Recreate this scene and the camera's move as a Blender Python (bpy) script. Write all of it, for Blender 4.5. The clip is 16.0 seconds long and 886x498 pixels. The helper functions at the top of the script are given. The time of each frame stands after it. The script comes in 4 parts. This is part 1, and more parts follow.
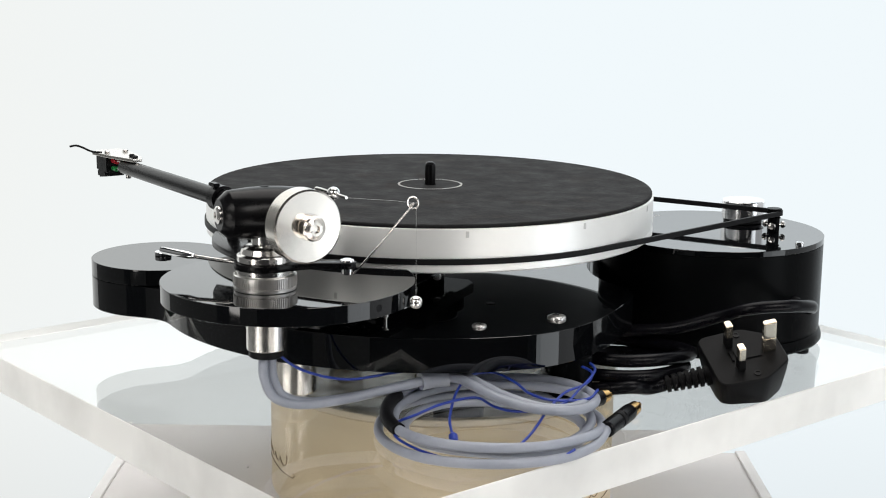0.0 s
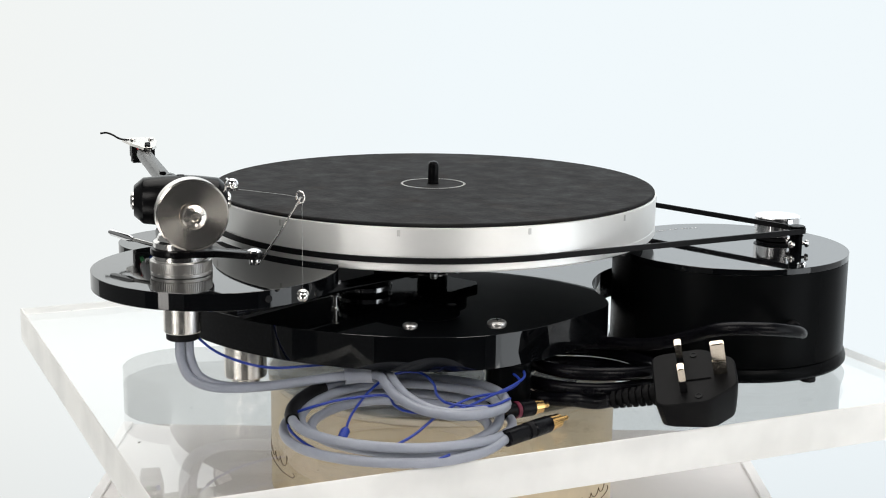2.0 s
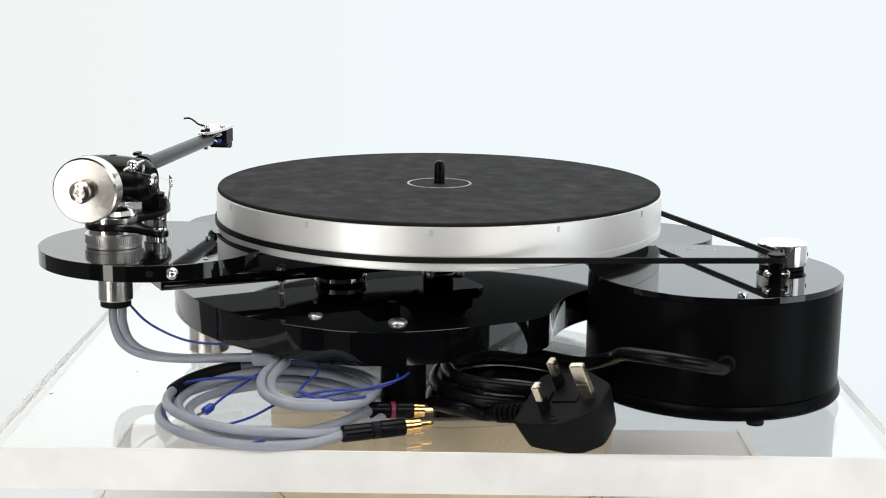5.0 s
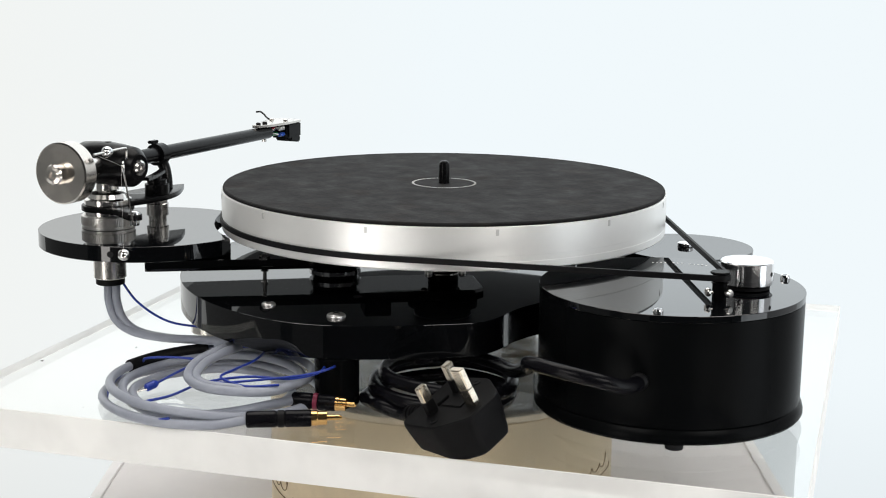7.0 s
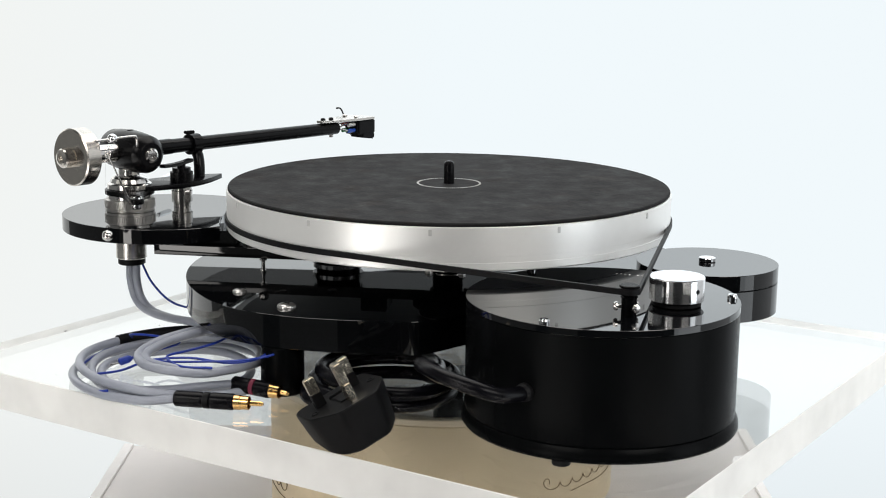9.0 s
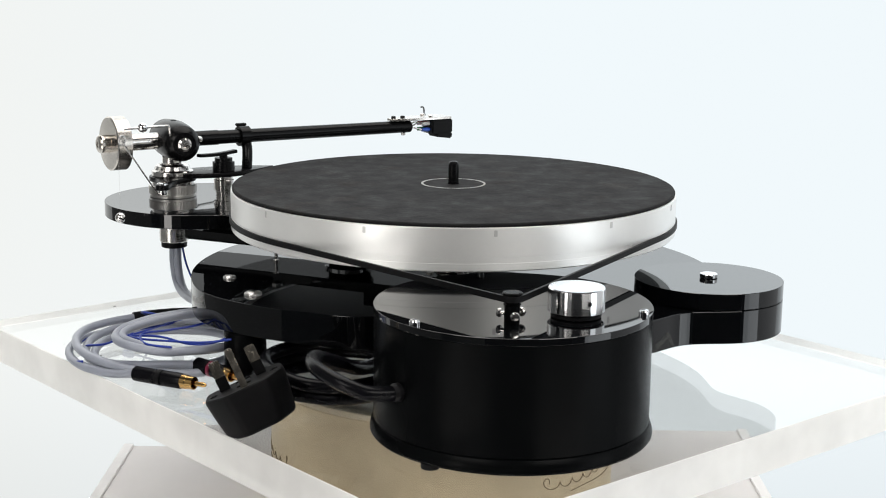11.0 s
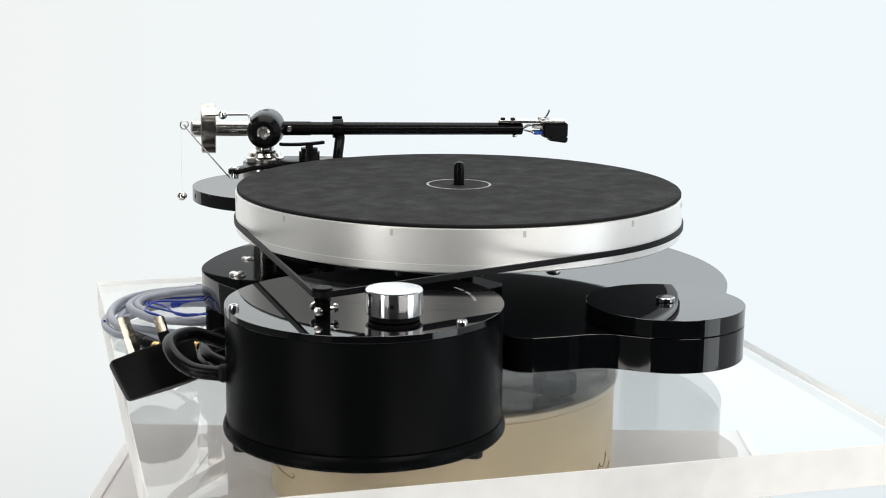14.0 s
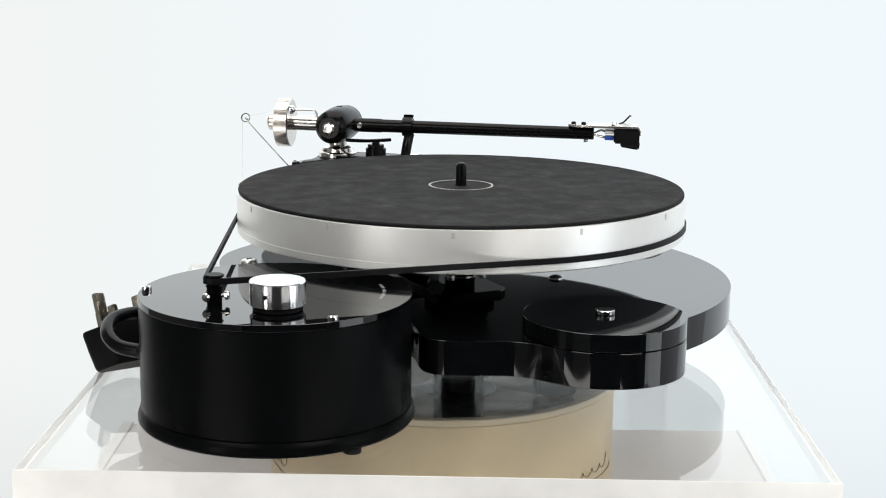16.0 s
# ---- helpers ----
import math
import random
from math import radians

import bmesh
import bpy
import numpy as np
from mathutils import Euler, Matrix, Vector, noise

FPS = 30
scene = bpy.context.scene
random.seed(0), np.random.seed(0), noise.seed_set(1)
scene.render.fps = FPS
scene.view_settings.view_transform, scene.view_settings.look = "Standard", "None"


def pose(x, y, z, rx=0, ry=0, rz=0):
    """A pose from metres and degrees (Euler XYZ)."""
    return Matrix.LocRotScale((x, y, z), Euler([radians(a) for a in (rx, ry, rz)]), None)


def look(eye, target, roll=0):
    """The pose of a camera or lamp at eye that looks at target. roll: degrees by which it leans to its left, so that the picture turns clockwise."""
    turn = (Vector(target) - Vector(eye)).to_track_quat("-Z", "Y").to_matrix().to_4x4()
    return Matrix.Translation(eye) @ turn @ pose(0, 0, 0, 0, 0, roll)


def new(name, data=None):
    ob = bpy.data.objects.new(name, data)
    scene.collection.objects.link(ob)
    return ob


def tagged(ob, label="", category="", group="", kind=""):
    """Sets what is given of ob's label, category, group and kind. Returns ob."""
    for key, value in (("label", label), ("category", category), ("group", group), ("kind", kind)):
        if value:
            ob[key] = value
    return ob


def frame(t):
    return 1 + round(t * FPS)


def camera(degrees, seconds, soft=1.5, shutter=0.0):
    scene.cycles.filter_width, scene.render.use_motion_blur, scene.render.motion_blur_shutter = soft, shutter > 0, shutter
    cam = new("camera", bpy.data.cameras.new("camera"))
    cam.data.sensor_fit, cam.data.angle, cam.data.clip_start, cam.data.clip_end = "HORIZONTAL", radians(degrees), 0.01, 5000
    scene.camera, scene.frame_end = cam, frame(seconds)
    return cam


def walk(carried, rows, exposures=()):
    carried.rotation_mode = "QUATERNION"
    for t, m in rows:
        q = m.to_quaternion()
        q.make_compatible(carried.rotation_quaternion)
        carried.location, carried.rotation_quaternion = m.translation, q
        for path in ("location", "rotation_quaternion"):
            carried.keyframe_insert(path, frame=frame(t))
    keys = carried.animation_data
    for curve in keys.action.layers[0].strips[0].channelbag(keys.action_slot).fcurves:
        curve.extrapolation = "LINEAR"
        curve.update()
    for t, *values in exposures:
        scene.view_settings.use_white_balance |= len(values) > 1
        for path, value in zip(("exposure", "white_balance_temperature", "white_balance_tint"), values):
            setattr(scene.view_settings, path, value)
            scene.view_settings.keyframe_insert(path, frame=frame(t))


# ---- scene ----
cam = camera(33.13, 16.0, soft=1.05)
EYE = (0.0, -1.0, 0.2737)
AIM = (EYE[0] - 0.00065, EYE[1] + 0.97957, EYE[2] - 0.20112)
walk(cam, [(0.0, look(EYE, AIM, 0.674)), (16.0, look(EYE, AIM, 0.674))])


def turned(t):
    """Degrees by which the display plate has turned at t seconds."""
    return -(8.0525 * t + 0.00926 * t * t)


# ---- light ----
world = bpy.data.worlds.new("studio_air")
world.use_nodes = True
world.node_tree.nodes["Background"].inputs[0].default_value = (0.80, 0.88, 0.95, 1)
world.node_tree.nodes["Background"].inputs[1].default_value = 0.04
scene.world = world
scene.view_settings.exposure = 0.0


def softbox(name, place, target, wide, high, watts, colour=(1.0, 0.97, 0.93)):
    lamp = bpy.data.lights.new(name, "AREA")
    lamp.shape, lamp.size, lamp.size_y, lamp.energy, lamp.color = "RECTANGLE", wide, high, watts, colour
    ob = new(name, lamp)
    ob.matrix_world = look(place, target)
    return ob


softbox("softbox_overhead", (0.0, 0.25, 1.30), (0, 0, 0.05), 1.5, 1.1, 18)
softbox("softbox_right", (1.20, -0.66, 0.05), (0, -0.1, 0.10), 0.55, 0.9, 3.0, (0.90, 0.96, 1.0))
# High pair added as general front fill.
softbox("fill_high_left", (-0.98, -1.55, 1.15), (0, -0.1, 0.05), 1.0, 0.7, 12)
softbox("fill_high_right", (1.02, -1.55, 1.15), (0, -0.1, 0.05), 1.0, 0.7, 14)
# Low fill lamps added in place of a bright floor beside the camera.
softbox("fill_low_left", (-1.02, -1.38, -0.80), (0, -0.1, 0.08), 1.2, 0.7, 8.0)
softbox("fill_low_right", (1.02, -1.38, -0.80), (0, -0.1, 0.08), 1.2, 0.7, 8.0)
softbox("softbox_front", (-1.02, -1.26, 0.02), (-0.2, -0.1, 0.10), 0.24, 0.55, 2.6)

# ---- materials ----
def material(name, colour, rough=0.5, metal=0.0, vary=0.0, scale=40.0, bump=0.0, bump_scale=200.0, rough_vary=0.0,
             stretch=(1, 1, 1), **more):
    m = bpy.data.materials.new(name)
    m.use_nodes = True
    n, l = m.node_tree.nodes, m.node_tree.links
    b = n["Principled BSDF"]
    b.inputs["Base Color"].default_value = (*colour, 1)
    b.inputs["Roughness"].default_value = rough
    b.inputs["Metallic"].default_value = metal
    for key, value in more.items():
        b.inputs[key.replace("_", " ")].default_value = value
    co = n.new("ShaderNodeTexCoord")
    mp = n.new("ShaderNodeMapping")
    mp.inputs["Scale"].default_value = stretch
    l.new(co.outputs["Object"], mp.inputs["Vector"])
    if vary or rough_vary:
        big = n.new("ShaderNodeTexNoise")
        big.inputs["Scale"].default_value, big.inputs["Detail"].default_value = scale, 8
        big.inputs["Roughness"].default_value = 0.65
        l.new(mp.outputs[0], big.inputs["Vector"])
        if vary:
            ramp = n.new("ShaderNodeMapRange")
            ramp.inputs["From Min"].default_value, ramp.inputs["From Max"].default_value = 0.3, 0.7
            ramp.inputs["To Min"].default_value, ramp.inputs["To Max"].default_value = 1 - vary, 1 + vary
            l.new(big.outputs["Fac"], ramp.inputs["Value"])
            mul = n.new("ShaderNodeVectorMath")
            mul.operation = "SCALE"
            mul.inputs[0].default_value = colour
            l.new(ramp.outputs[0], mul.inputs["Scale"])
            l.new(mul.outputs[0], b.inputs["Base Color"])
        if rough_vary:
            rr = n.new("ShaderNodeMapRange")
            rr.inputs["From Min"].default_value, rr.inputs["From Max"].default_value = 0.3, 0.7
            rr.inputs["To Min"].default_value, rr.inputs["To Max"].default_value = max(rough - rough_vary, 0), rough + rough_vary
            l.new(big.outputs["Fac"], rr.inputs["Value"])
            l.new(rr.outputs[0], b.inputs["Roughness"])
    if bump:
        fine = n.new("ShaderNodeTexNoise")
        fine.inputs["Scale"].default_value, fine.inputs["Detail"].default_value = bump_scale, 4
        l.new(mp.outputs[0], fine.inputs["Vector"])
        bp = n.new("ShaderNodeBump")
        bp.inputs["Strength"].default_value, bp.inputs["Distance"].default_value = bump, 0.0005
        l.new(fine.outputs["Fac"], bp.inputs["Height"])
        l.new(bp.outputs[0], b.inputs["Normal"])
    return m


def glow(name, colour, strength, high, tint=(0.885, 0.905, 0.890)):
    """A self-glowing sheet; side drift, brighter top and dim foot stand in for lighting."""
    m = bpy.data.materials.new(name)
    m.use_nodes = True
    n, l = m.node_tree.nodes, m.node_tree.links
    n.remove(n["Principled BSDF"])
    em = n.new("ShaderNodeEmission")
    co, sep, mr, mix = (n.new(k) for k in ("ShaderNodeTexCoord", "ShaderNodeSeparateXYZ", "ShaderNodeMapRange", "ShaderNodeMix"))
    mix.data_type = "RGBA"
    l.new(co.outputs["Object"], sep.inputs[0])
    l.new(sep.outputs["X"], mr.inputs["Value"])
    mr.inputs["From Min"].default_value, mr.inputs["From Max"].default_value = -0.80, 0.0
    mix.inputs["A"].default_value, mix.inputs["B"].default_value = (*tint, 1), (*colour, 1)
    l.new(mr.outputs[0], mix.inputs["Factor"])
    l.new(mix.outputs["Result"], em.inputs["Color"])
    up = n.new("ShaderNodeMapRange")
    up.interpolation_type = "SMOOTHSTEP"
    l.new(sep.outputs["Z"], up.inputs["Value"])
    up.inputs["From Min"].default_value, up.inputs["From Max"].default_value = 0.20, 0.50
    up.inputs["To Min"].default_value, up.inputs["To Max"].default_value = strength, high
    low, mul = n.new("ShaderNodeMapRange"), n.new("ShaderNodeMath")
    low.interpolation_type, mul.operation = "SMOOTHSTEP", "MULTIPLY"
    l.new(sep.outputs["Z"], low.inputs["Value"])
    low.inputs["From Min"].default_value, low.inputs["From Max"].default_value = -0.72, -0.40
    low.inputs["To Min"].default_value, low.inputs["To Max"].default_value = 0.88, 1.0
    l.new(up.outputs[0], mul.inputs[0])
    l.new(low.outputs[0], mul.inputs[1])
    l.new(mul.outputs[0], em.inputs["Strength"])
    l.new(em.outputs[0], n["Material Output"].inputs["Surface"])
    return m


BLACK = material("black_acrylic", (0.0022, 0.0025, 0.003), 0.03, vary=0.2, scale=25, rough_vary=0.015)
SATIN = material("black_anodised", (0.0024, 0.0027, 0.003), 0.27, Specular_IOR_Level=0.032, vary=0.15, scale=60, bump=0.05, bump_scale=900)
ARMBLACK = material("black_arm_paint", (0.0035, 0.0035, 0.004), 0.24, Specular_IOR_Level=0.14, vary=0.15, scale=80)
RUBBER = material("black_rubber", (0.005, 0.005, 0.0058), 0.5, Specular_IOR_Level=0.14, vary=0.2, scale=120, bump=0.1, bump_scale=700)
CABLE_BLACK = material("black_pvc", (0.003, 0.003, 0.0042), 0.27, Specular_IOR_Level=0.12, vary=0.2, scale=90, bump=0.05)
PLUG = material("plug_plastic", (0.0045, 0.0045, 0.005), 0.5, Specular_IOR_Level=0.08, vary=0.2, scale=150, bump=0.15, bump_scale=1500)
PLATTER = material("frosted_aluminium", (0.90, 0.90, 0.885), 0.42, 0.55, vary=0.03, scale=30, Anisotropic=0.7, Anisotropic_Rotation=0.25)
UNDERSIDE = material("dark_grey_underside", (0.10, 0.10, 0.105), 0.5, vary=0.1, scale=40, Specular_IOR_Level=0.2)
MAT = material("charcoal_mat", (0.0062, 0.0060, 0.0066), 0.8, vary=0.6, scale=60, bump=0.6, bump_scale=330, rough_vary=0.15, Specular_IOR_Level=0.2)


def stained(m, dark, light, scale):
    """Adds brownish blotches and pale worn flecks to a material's colour."""
    n, l = m.node_tree.nodes, m.node_tree.links
    b = n["Principled BSDF"]
    was = b.inputs["Base Color"].links[0].from_socket
    for colour, size, lo, hi in ((dark, scale, 0.56, 0.70), (light, scale * 9, 0.68, 0.76)):
        co, no, mr, mix = (n.new("ShaderNode" + k) for k in ("TexCoord", "TexNoise", "MapRange", "Mix"))
        mix.data_type = "RGBA"
        no.inputs["Scale"].default_value, no.inputs["Detail"].default_value = size, 6
        mr.inputs["From Min"].default_value, mr.inputs["From Max"].default_value = lo, hi
        l.new(co.outputs["Object"], no.inputs["Vector"])
        l.new(no.outputs["Fac"], mr.inputs["Value"])
        l.new(mr.outputs[0], mix.inputs["Factor"])
        l.new(was, mix.inputs["A"])
        mix.inputs["B"].default_value = (*colour, 1)
        was = mix.outputs["Result"]
    l.new(was, b.inputs["Base Color"])


stained(MAT, (0.0088, 0.0062, 0.0052), (0.020, 0.018, 0.018), 38)
CHROME = material("chrome", (0.78, 0.78, 0.79), 0.07, 1.0, vary=0.03, scale=90, rough_vary=0.03)
STEEL = material("turned_steel", (0.72, 0.70, 0.68), 0.19, 1.0, vary=0.04, scale=200, rough_vary=0.03)
NICKEL = material("brushed_nickel", (0.74, 0.71, 0.67), 0.23, 1.0, vary=0.04, scale=160, rough_vary=0.03)
TURNED = material("lathe_turned_steel", (0.70, 0.66, 0.61), 0.19, 1.0, vary=0.03, scale=200, Anisotropic=0.85)
SATINSTEEL = material("satin_steel", (0.80, 0.78, 0.76), 0.36, 1.0, vary=0.04, scale=200, rough_vary=0.05)
GOLD = material("gold_plate", (0.83, 0.52, 0.20), 0.16, 1.0, vary=0.06, scale=200)
BRASS = material("plated_pin", (0.70, 0.64, 0.54), 0.22, 1.0, vary=0.12, scale=260, rough_vary=0.08)
GREY = material("grey_pvc", (0.29, 0.31, 0.365), 0.34, vary=0.10, scale=70, bump=0.04)
BLUE = material("blue_pvc", (0.010, 0.036, 0.30), 0.35, vary=0.12, scale=90)
RED = material("red_band", (0.16, 0.008, 0.035), 0.4, vary=0.1)
PRINT = material("pale_print", (0.48, 0.48, 0.47), 0.7, vary=0.2, scale=300)
THREAD = material("thread", (0.55, 0.55, 0.55), 0.5)
FELTGREY = material("grey_notch", (0.62, 0.62, 0.61), 0.5, 0.4)
ALU = material("bright_aluminium", (0.86, 0.86, 0.87), 0.17, 1.0, vary=0.03, scale=90, Anisotropic=0.85, Anisotropic_Rotation=0.25)
for _m in (TURNED, PLATTER, ALU):
    _t = _m.node_tree.nodes.new("ShaderNodeTangent")
    _t.direction_type, _t.axis = "RADIAL", "Z"
    _m.node_tree.links.new(_t.outputs[0], _m.node_tree.nodes["Principled BSDF"].inputs["Tangent"])
CREAM = material("cream_plastic", (0.73, 0.61, 0.42), 0.42, vary=0.16, scale=14, bump=0.08, bump_scale=60)
RIM = material("pale_rim", (0.66, 0.58, 0.44), 0.35, vary=0.05, scale=30)
LINER = material("crinkled_film", (0.70, 0.68, 0.62), 0.16, vary=0.25, scale=30, bump=1.0, bump_scale=45)
INK = material("brown_ink", (0.16, 0.10, 0.04), 0.6)
FROST = material("frosted_stand", (0.74, 0.715, 0.71), 0.55, vary=0.04, scale=8, Specular_IOR_Level=0.2)
STAND_EDGE = material("pale_stand_edge", (0.78, 0.765, 0.76), 0.5, vary=0.06, scale=30)


def film(name):
    """Thin clear film: see-through, with sharp glints off its creases."""
    m = bpy.data.materials.new(name)
    m.use_nodes = True
    n, l = m.node_tree.nodes, m.node_tree.links
    n.remove(n["Principled BSDF"])
    tr, gl, mix, co, no, wv, add, bp = (n.new("ShaderNode" + k) for k in ("BsdfTransparent", "BsdfGlossy", "MixShader", "TexCoord", "TexNoise", "TexVoronoi", "Math", "Bump"))
    tr.inputs["Color"].default_value = (0.93, 0.93, 0.92, 1)
    gl.inputs["Roughness"].default_value = 0.12
    no.inputs["Scale"].default_value, no.inputs["Detail"].default_value = 55, 6
    wv.inputs["Scale"].default_value = 42
    l.new(co.outputs["Object"], no.inputs["Vector"])
    l.new(co.outputs["Object"], wv.inputs["Vector"])
    add.operation = "ADD"
    l.new(no.outputs["Fac"], add.inputs[0])
    l.new(wv.outputs["Distance"], add.inputs[1])
    l.new(add.outputs[0], bp.inputs["Height"])
    bp.inputs["Strength"].default_value, bp.inputs["Distance"].default_value = 0.8, 0.006
    l.new(bp.outputs[0], gl.inputs["Normal"])
    mix.inputs[0].default_value = 0.16
    l.new(tr.outputs[0], mix.inputs[1])
    l.new(gl.outputs[0], mix.inputs[2])
    l.new(mix.outputs[0], n["Material Output"].inputs["Surface"])
    return m


FILM = film("clear_film")


CLEAR = material("clear_acrylic", (0.905, 0.908, 0.895), 0.0, Transmission_Weight=1.0, IOR=1.49)
EDGE = material("whitened_edge", (0.93, 0.935, 0.92), 0.05, Transmission_Weight=1.0, IOR=1.49)


def whiten_edges(m, share):
    """Mixes patchy white into a clear material for light caught inside its edges."""
    n, l = m.node_tree.nodes, m.node_tree.links
    df, tl, half, top, co, no, mr = (n.new("ShaderNode" + k) for k in ("BsdfDiffuse", "BsdfTranslucent", "MixShader", "MixShader", "TexCoord", "TexNoise", "MapRange"))
    df.inputs["Color"].default_value = tl.inputs["Color"].default_value = (0.985, 0.982, 0.960, 1)
    half.inputs[0].default_value = 0.12
    no.inputs["Scale"].default_value, no.inputs["Detail"].default_value = 14, 4
    l.new(co.outputs["Object"], no.inputs["Vector"])
    l.new(no.outputs["Fac"], mr.inputs["Value"])
    mr.inputs["From Min"].default_value, mr.inputs["From Max"].default_value = 0.35, 0.62
    mr.inputs["To Min"].default_value, mr.inputs["To Max"].default_value = share - 0.08, share + 0.08
    l.new(mr.outputs[0], top.inputs[0])
    l.new(df.outputs[0], half.inputs[1])
    l.new(tl.outputs[0], half.inputs[2])
    l.new(n["Principled BSDF"].outputs[0], top.inputs[1])
    l.new(half.outputs[0], top.inputs[2])
    l.new(top.outputs[0], n["Material Output"].inputs["Surface"])


whiten_edges(EDGE, 0.84)
FOOTCLEAR = material("smoked_plastic", (0.009, 0.010, 0.012), 0.16, Specular_IOR_Level=0.12, vary=0.6, scale=120, bump=0.5, bump_scale=300)
SMOKED = material("brown_smoked_plastic", (0.12, 0.095, 0.06), 0.3, vary=0.3, scale=60)
ROOM = material("dark_studio_wall", (0.02, 0.02, 0.022), 0.8, vary=0.2, scale=3)
SWEEP = glow("sweep_glow", (0.880, 0.945, 0.975), 1.0, 1.55)
FRONT_GLOW = glow("flat_panel_glow", (0.92, 0.93, 0.94), 0.12, 0.16)
TENT = glow("tent_side_glow", (0.90, 0.93, 0.95), 0.62, 0.8)
TENT_DIM = glow("tent_side_glow_dim", (0.90, 0.93, 0.95), 0.16, 0.25)

# ---- mesh helpers ----
MOVERS = []


def thing(name, label, category, group="", moves=True):
    ob = new(name)
    ob.empty_display_size = 0.02
    tagged(ob, label, category, group)
    if moves:
        MOVERS.append(ob)
    return ob


ROUND = set()


def part(name, bm, mat, parent, label="", sharp=20, kind=""):
    me = bpy.data.meshes.new(name)
    if id(bm) in ROUND:
        ROUND.discard(id(bm))
        sharp = 60
    bmesh.ops.recalc_face_normals(bm, faces=bm.faces)
    for f in bm.faces:
        f.smooth = True
    bm.to_mesh(me)
    bm.free()
    me.set_sharp_from_angle(angle=radians(sharp))
    mats = mat if isinstance(mat, (list, tuple)) else [mat]
    for k in mats:
        me.materials.append(k)
    ob = new(name, me)
    if parent is not None:
        ob.parent = parent
    if label or kind:
        tagged(ob, label, kind=kind)
    return ob


def lathe(profile, centre=(0, 0, 0), axis=(0, 0, 1), seg=48, bm=None):
    """A turned body: profile of (radius, height) along the axis; it closes where the radius is 0."""
    bm = bm or bmesh.new()
    q = Vector((0, 0, 1)).rotation_difference(Vector(axis)).to_matrix()
    c = Vector(centre)
    rings = []
    for r, h in profile:
        if r <= 1e-7:
            rings.append([bm.verts.new(c + q @ Vector((0, 0, h)))])
        else:
            rings.append([bm.verts.new(c + q @ Vector((r * math.cos(2 * math.pi * i / seg), r * math.sin(2 * math.pi * i / seg), h)))
                          for i in range(seg)])
    for a, b in zip(rings, rings[1:]):
        for i in range(seg):
            j = (i + 1) % seg
            if len(a) == 1 and len(b) > 1:
                bm.faces.new((a[0], b[i], b[j]))
            elif len(b) == 1 and len(a) > 1:
                bm.faces.new((a[i], a[j], b[0]))
            elif len(a) > 1:
                bm.faces.new((a[i], a[j], b[j], b[i]))
    return bm


def drum(r, z0, z1, bevel=0.0006):
    """Profile of a solid cylinder with softened edges."""
    return [(0, z0), (r - bevel, z0), (r - bevel * 0.3, z0 + bevel * 0.3), (r, z0 + bevel), (r, z1 - bevel),
            (r - bevel * 0.3, z1 - bevel * 0.3), (r - bevel, z1), (0, z1)]


def prism(outline, z0, z1, bevel=0.0008, bm=None):
    """A plate of the given outline, with softened edges."""
    bm = bm or bmesh.new()
    pts = [Vector(p) for p in outline]
    n = len(pts)
    normals = []
    for i in range(n):
        d = (pts[(i + 1) % n] - pts[i - 1])
        v = Vector((d.y, -d.x))
        normals.append(v.normalized() if v.length > 0 else Vector((0, 0)))
    area = sum(pts[i].x * pts[(i + 1) % n].y - pts[(i + 1) % n].x * pts[i].y for i in range(n))
    s = 1 if area > 0 else -1
    rings = []
    for z, inset in ((z0, bevel), (z0 + bevel * 0.3, bevel * 0.3), (z0 + bevel, 0), (z1 - bevel, 0), (z1 - bevel * 0.3, bevel * 0.3), (z1, bevel)):
        rings.append([bm.verts.new((p.x - s * k.x * inset, p.y - s * k.y * inset, z)) for p, k in zip(pts, normals)])
    for a, b in zip(rings, rings[1:]):
        for i in range(n):
            bm.faces.new((a[i], a[(i + 1) % n], b[(i + 1) % n], b[i]))
    bm.faces.new(rings[0][::-1])
    bm.faces.new(rings[-1])
    return bm


def box(size, m=None, bevel=0.0006, bm=None):
    bm = bm or bmesh.new()
    made = bmesh.ops.create_cube(bm, size=1, matrix=(m or Matrix()) @ Matrix.Diagonal((*size, 1)))
    if bevel:
        edges = {e for v in made["verts"] for e in v.link_edges}
        bmesh.ops.bevel(bm, geom=list(edges), offset=bevel, segments=2, affect="EDGES")
    return bm


def smooth_path(points, steps=8, closed=False):
    """A Catmull-Rom curve through the points."""
    p = [Vector(q) for q in points]
    if closed:
        p = [p[-1]] + p + [p[0], p[1]]
    else:
        p = [2 * p[0] - p[1]] + p + [2 * p[-1] - p[-2]]
    out = []
    for i in range(1, len(p) - 2):
        for k in range(steps):
            t = k / steps
            out.append(0.5 * (2 * p[i] + (p[i + 1] - p[i - 1]) * t + (2 * p[i - 1] - 5 * p[i] + 4 * p[i + 1] - p[i + 2]) * t * t
                              + (3 * p[i] - p[i - 1] - 3 * p[i + 1] + p[i + 2]) * t ** 3))
    if not closed:
        out.append(p[-2])
    return out


